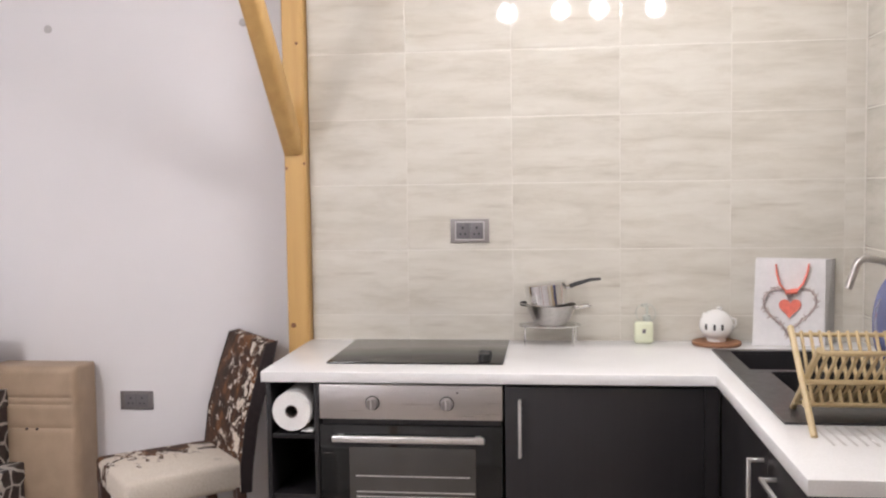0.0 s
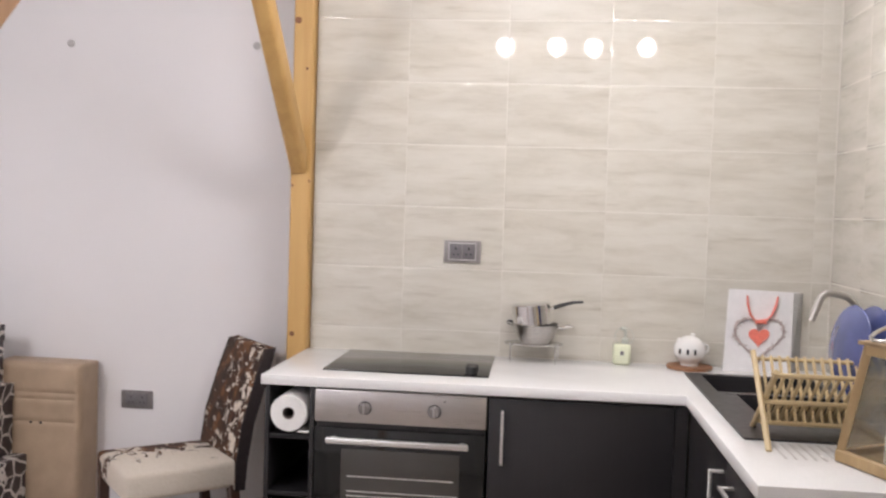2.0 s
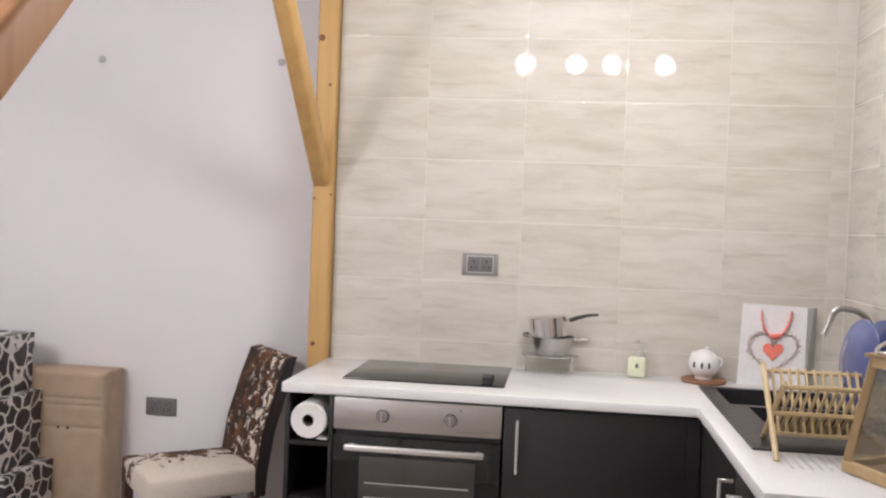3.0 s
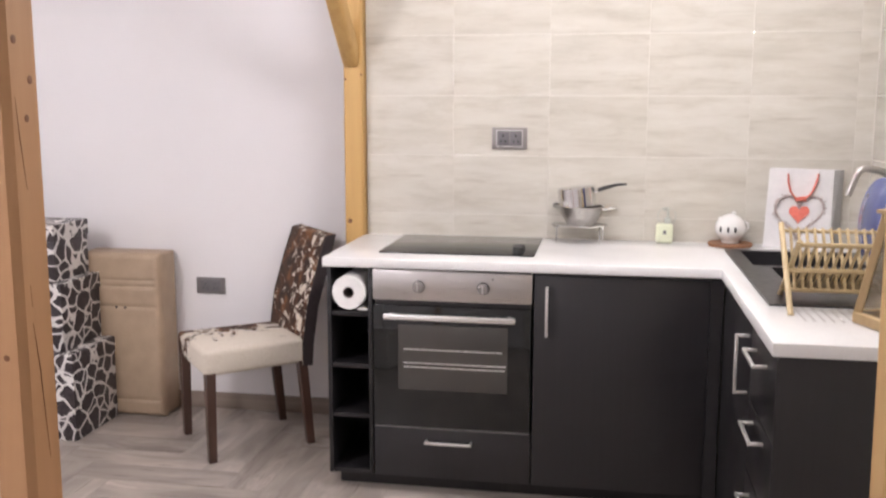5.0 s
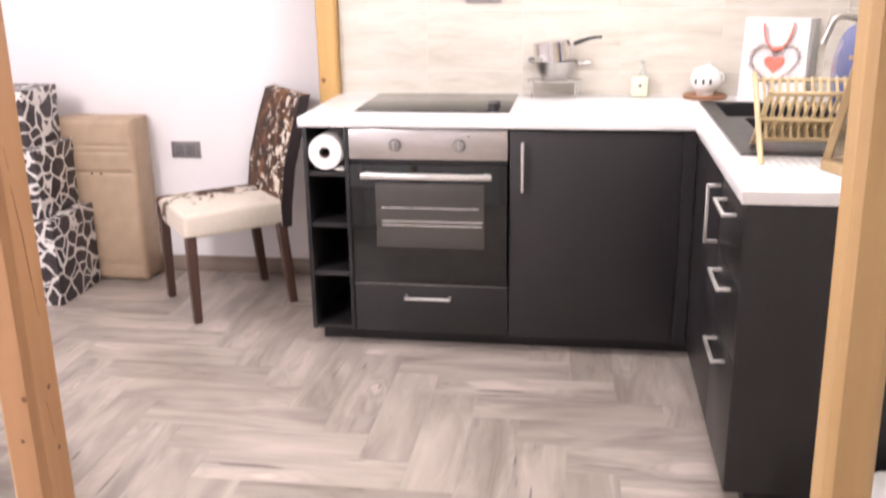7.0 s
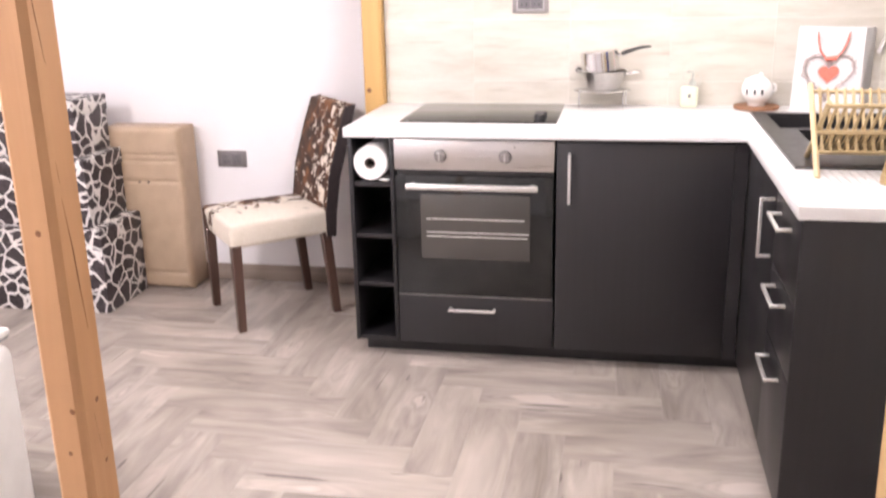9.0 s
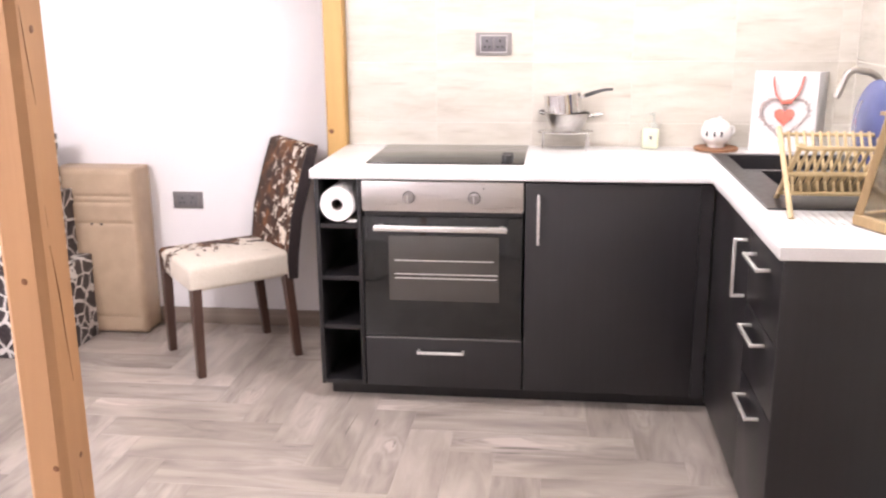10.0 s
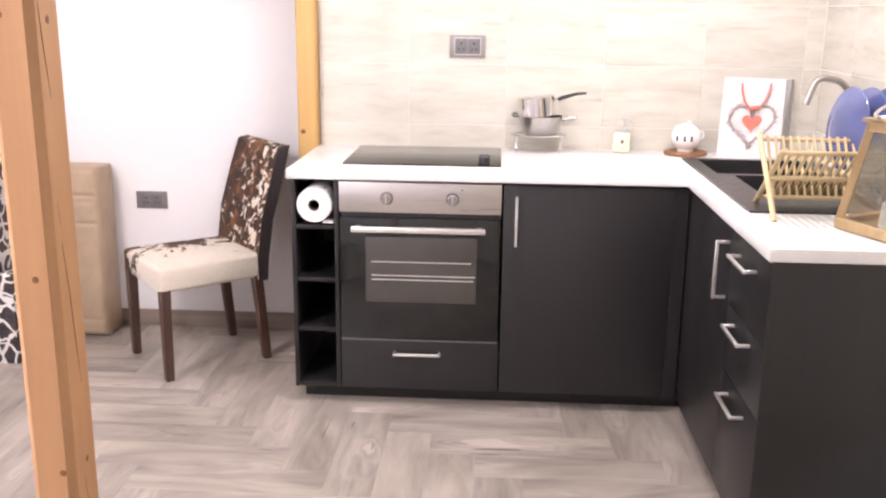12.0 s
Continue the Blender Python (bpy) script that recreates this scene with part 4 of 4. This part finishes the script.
RX0, RX1 = 1.352, 1.84


for x, inward in ((RX0, 1), (RX1, -1)):
    part("side_leg", tubed([(x, -0.735, WT), (x + 0.01 * inward, -0.468, 1.132)], 0.0082, 8), BAMBOO, dish)
    part("side_leg", tubed([(x + 0.019 * inward, -0.455, WT), (x + 0.019 * inward, -0.7, 1.112)], 0.0082, 8), BAMBOO, dish)
for y, z, r in ((-0.47, 1.112, 0.0058), (-0.69, 1.102, 0.0068), (-0.605, 1.017, 0.0068), (-0.5, 0.943, 0.006), (-0.585, 0.957, 0.006)):
    part("rail", tubed([(RX0 + 0.012, y, z), (RX1 - 0.012, y, z)], r, 8), BAMBOO_X, dish)
for k in range(19):
    x = RX0 + 0.036 + k * 0.0228
    part("slat", tubed([(x, -0.468, 1.121), (x, -0.585, 0.957)], 0.0046, 7), BAMBOO, dish)
    part("slat", tubed([(x + 0.006, -0.692, 1.104), (x + 0.006, -0.5, 0.943)], 0.0048, 7), BAMBOO, dish)
    part("slat", tubed([(x + 0.015, -0.605, 1.017), (x + 0.015, -0.51, 0.945)], 0.0046, 7), BAMBOO, dish)

for k in range(4):
    x = 1.625 + 0.054 * k
    pl = thing("plate", (x, -0.41, 1.02), "deep blue glazed plate standing in the rack", "plate", "plates in the rack")
    bm = spun([(0.0, 0.0), (0.07, 0.0), (0.085, 0.006), (0.125, 0.014), (0.127, 0.017), (0.084, 0.01), (0.0, 0.004)], (0, 0, 0), 48, "x")
    bmesh.ops.transform(bm, matrix=Matrix.Translation((x, -0.41, 1.143)) @ Matrix.Rotation(0.13, 4, "Z") @ Matrix.Rotation(0.1, 4, "Y"), verts=bm.verts[:])
    part("dish", bm, BLUE, pl)

# ---- lantern ----
lantern = thing("lantern", (1.623, -0.848, WT), "tapered wooden lantern with clear panes and a metal ring", "lantern")
LA = radians(21.5)


def lan(u, v, z):
    """A point of the lantern's own space."""
    return Vector((LX + u * math.cos(LA) - v * math.sin(LA), LY + u * math.sin(LA) + v * math.cos(LA), WT + z))


LX, LY = 1.645, -0.85
B, T, H = 0.107, 0.068, 0.292
corners = [(-1, -1), (1, -1), (1, 1), (-1, 1)]


def beam4(a, b, w, name, mat=LANTERN_WOOD):
    bm = bmesh.new()
    d = (b - a)
    box(bm, -w, w, -w, w, 0, d.length, 0.0015, 1)
    m = Matrix.Translation(a) @ d.to_track_quat("Z", "Y").to_matrix().to_4x4()
    bmesh.ops.transform(bm, matrix=m, verts=bm.verts[:])
    return part(name, bm, mat, lantern)


for i, (a, b) in enumerate(corners):
    beam4(lan(a * B, b * B, 0.012), lan(a * T, b * T, H), 0.0105, "corner_post")
    c, d = corners[(i + 1) % 4]
    beam4(lan(a * B, b * B, 0.016), lan(c * B, d * B, 0.016), 0.0135, "bottom_rail")
    beam4(lan(a * T, b * T, H - 0.012), lan(c * T, d * T, H - 0.012), 0.0115, "top_rail")
    k0, k1 = 0.97, 0.97
    bm = bmesh.new()
    vs = [bm.verts.new(p) for p in (lan(a * B * k0, b * B * k0, 0.03), lan(c * B * k0, d * B * k0, 0.03), lan(c * T * k1, d * T * k1, H - 0.024), lan(a * T * k1, b * T * k1, H - 0.024))]
    f = bm.faces.new(vs)
    bmesh.ops.solidify(bm, geom=[f], thickness=0.002)
    bmesh.ops.recalc_face_normals(bm, faces=bm.faces[:])
    pane = part("pane", bm, SMOKY, lantern, "slightly smoky glass pane", smooth=False)
    pane.visible_shadow = False
bm = bmesh.new()
vs = [[bm.verts.new(lan(a * (T + 0.018) * k, b * (T + 0.018) * k, z)) for a, b in corners] for k, z in ((1.0, H), (1.0, H + 0.009), (0.35, H + 0.02))]
bm.faces.new(list(reversed(vs[0]))), bm.faces.new(vs[2])
for q, w in zip(vs, vs[1:]):
    for k in range(4):
        bm.faces.new((q[k], q[(k + 1) % 4], w[(k + 1) % 4], w[k]))
bmesh.ops.recalc_face_normals(bm, faces=bm.faces[:])
part("cap", bm, CAP_WOOD, lantern, "flat brown wooden cap", smooth=False)
ring = [lan(-0.055 + 0.055 * math.cos(a), 0.045 * math.sin(a), H + 0.04 + 0.02 * math.cos(a)) for a in [2 * math.pi * k / 24 for k in range(24)]]
part("ring", tubed(ring, 0.005, 8, True), CHROME, lantern, "polished metal carrying ring")
part("latch", spun([(0.0, 0.0), (0.007, 0.0), (0.007, 0.02), (0.0, 0.02)], lan(0.045, -0.083, 0.125), 12), CHROME, lantern)
part("base_board", slab([tuple(lan(a * B, b * B, 0)[:2]) for a, b in corners], WT, WT + 0.012), LANTERN_WOOD, lantern)
candle = solid("candle", spun([(0.0, 0.0), (0.032, 0.0), (0.033, 0.004), (0.033, 0.066), (0.028, 0.07), (0.0, 0.066)], tuple(lan(-0.016, -0.012, 0.0125)), 28), WAX, "short white pillar candle inside the lantern", "candle", base=tuple(lan(-0.016, -0.012, 0.0125)))

# ---- white cabinet by the post ----
chest = thing("side_table", (-1.0, -1.2, 0), "white side table with a rounded grey-edged top", "side table")
part("body", boxed(-1.2, -0.7, -1.75, -1.325, 0, 0.57, 0.04, 4), WHITE_PLASTIC, chest)
part("top", boxed(-1.23, -0.722, -1.78, -1.31, 0.578, 0.6, 0.009, 3), WHITE_PLASTIC, chest)
part("edge_band", boxed(-1.227, -0.727, -1.777, -1.316, 0.5705, 0.579, 0.002), GREY_LINE, chest)

# ---- tiles ----
TW, TH, GAP, COL0, ROW0 = 0.4045, 0.252, 0.0022, 0.2025, 1.0115
tile_cache = {}


def tile_piece(parent, axis, a0, a1, z0, z1):
    """One glazed tile with eased edges, on the back wall (axis x) or the side wall (axis y)."""
    key = (axis, round(a1 - a0, 3), round(z1 - z0, 3))
    if key not in tile_cache:
        w, h = (a1 - a0) / 2 - GAP * 0.22, (z1 - z0) / 2 - GAP / 2
        bm = bmesh.new()
        e = 0.007
        rings = []
        for d, s in ((0.009, 0.0), (0.0014, 0.0), (0.0007, e * 0.3), (0.0003, e * 0.55), (0.0001, e * 0.8), (0.0, e), (0.0, e + 0.004)):
            ring = []
            for u, v in ((-1, -1), (1, -1), (1, 1), (-1, 1)):
                p = (u * (w - s * 0.5), v * (h - s))
                ring.append(bm.verts.new((p[0], d, p[1]) if axis == "x" else (d, p[0], p[1])))
            rings.append(ring)
        for q, r in zip(rings, rings[1:]):
            for k in range(4):
                bm.faces.new((q[k], q[(k + 1) % 4], r[(k + 1) % 4], r[k]))
        bm.faces.new(rings[-1])
        bm.faces.new(list(reversed(rings[0])))
        bmesh.ops.recalc_face_normals(bm, faces=bm.faces[:])
        me = bpy.data.meshes.new("tile")
        bm.to_mesh(me)
        bm.free()
        me.shade_smooth()
        me.set_sharp_from_angle(angle=radians(50))
        me.materials.append(TILE)
        tile_cache[key] = me
    ob = new("tile", tile_cache[key])
    ob.parent = parent
    jig = random.uniform(0, 0.0006)
    ob.location = ((a0 + a1) / 2, TILED + jig, (z0 + z1) / 2) if axis == "x" else (EAST + jig, (a0 + a1) / 2, (z0 + z1) / 2)
    ob.rotation_euler = (random.uniform(-0.0012, 0.0012), 0, random.uniform(-0.0012, 0.0012))
    return ob


cols = [POST] + [COL0 + TW * k for k in range(5)] + [EAST - 0.001]
rows = [WT + 0.001] + [ROW0 + TH * k for k in range(8)]
rows = [z for z in rows if z < TOP] + [TOP]
for x0, x1 in zip(cols, cols[1:]):
    for z0, z1 in zip(rows, rows[1:]):
        tile_piece(wall_tiled, "x", x0, x1, z0, z1)
ycols = [TILED - 0.001 - 0.335 - TW * k for k in range(-1, 7)]
ycols[0] = TILED - 0.001
for y1, y0 in zip(ycols, ycols[1:]):
    for z0, z1 in zip(rows, rows[1:]):
        tile_piece(wall_east, "y", y0, y1, z0, z1)

# ---- floor planks ----
PW, PN = 0.159, 4
PX, PY = -0.43, -0.235   # right lower corner of one plank that lies along x
plank_cache = {}


def plank_mesh(w, h):
    key = (round(w, 3), round(h, 3))
    if key not in plank_cache:
        g, e = 0.001, 0.0006
        bm = bmesh.new()
        rings = [[bm.verts.new((u * (w / 2 - g / 2 - s), v * (h / 2 - g / 2 - s), z)) for u, v in ((-1, -1), (1, -1), (1, 1), (-1, 1))] for s, z in ((0, -0.006), (0, -e), (e, 0))]
        for q, r in zip(rings, rings[1:]):
            for k in range(4):
                bm.faces.new((q[k], q[(k + 1) % 4], r[(k + 1) % 4], r[k]))
        bm.faces.new(rings[-1])
        bmesh.ops.recalc_face_normals(bm, faces=bm.faces[:])
        me = bpy.data.meshes.new("plank")
        bm.to_mesh(me)
        bm.free()
        me.materials.append(PLANK)
        plank_cache[key] = me
    return plank_cache[key]


def clip(a0, a1, lo, hi):
    return max(a0, lo), min(a1, hi)


def lay(x0, x1, y0, y1, along):
    """One plank, cut at the room's edges; the grain runs along its local x."""
    x0, x1 = clip(x0, x1, WEST, EAST)
    y0, y1 = clip(y0, y1, SOUTH, NORTH)
    if x1 - x0 < 0.01 or y1 - y0 < 0.01:
        return
    w, h = (x1 - x0, y1 - y0) if along == "x" else (y1 - y0, x1 - x0)
    ob = new("plank", plank_mesh(w, h))
    ob.parent = floor
    ob.location = ((x0 + x1) / 2, (y0 + y1) / 2, random.uniform(-0.0004, 0.0))
    turn = 0 if random.random() < 0.5 else math.pi
    ob.rotation_euler = (0, 0, turn + (0 if along == "x" else math.pi / 2))


L = PW * PN
for j in range(-9, 38):
    for k in range(-9, 6):
        right = PX + PW * j + 2 * L * k
        low = PY - PW * j
        lay(right - L, right, low, low + PW, "x")
        # the plank along y whose foot lies beside this plank's right end
        lay(right, right + PW, low, low + L, "y")
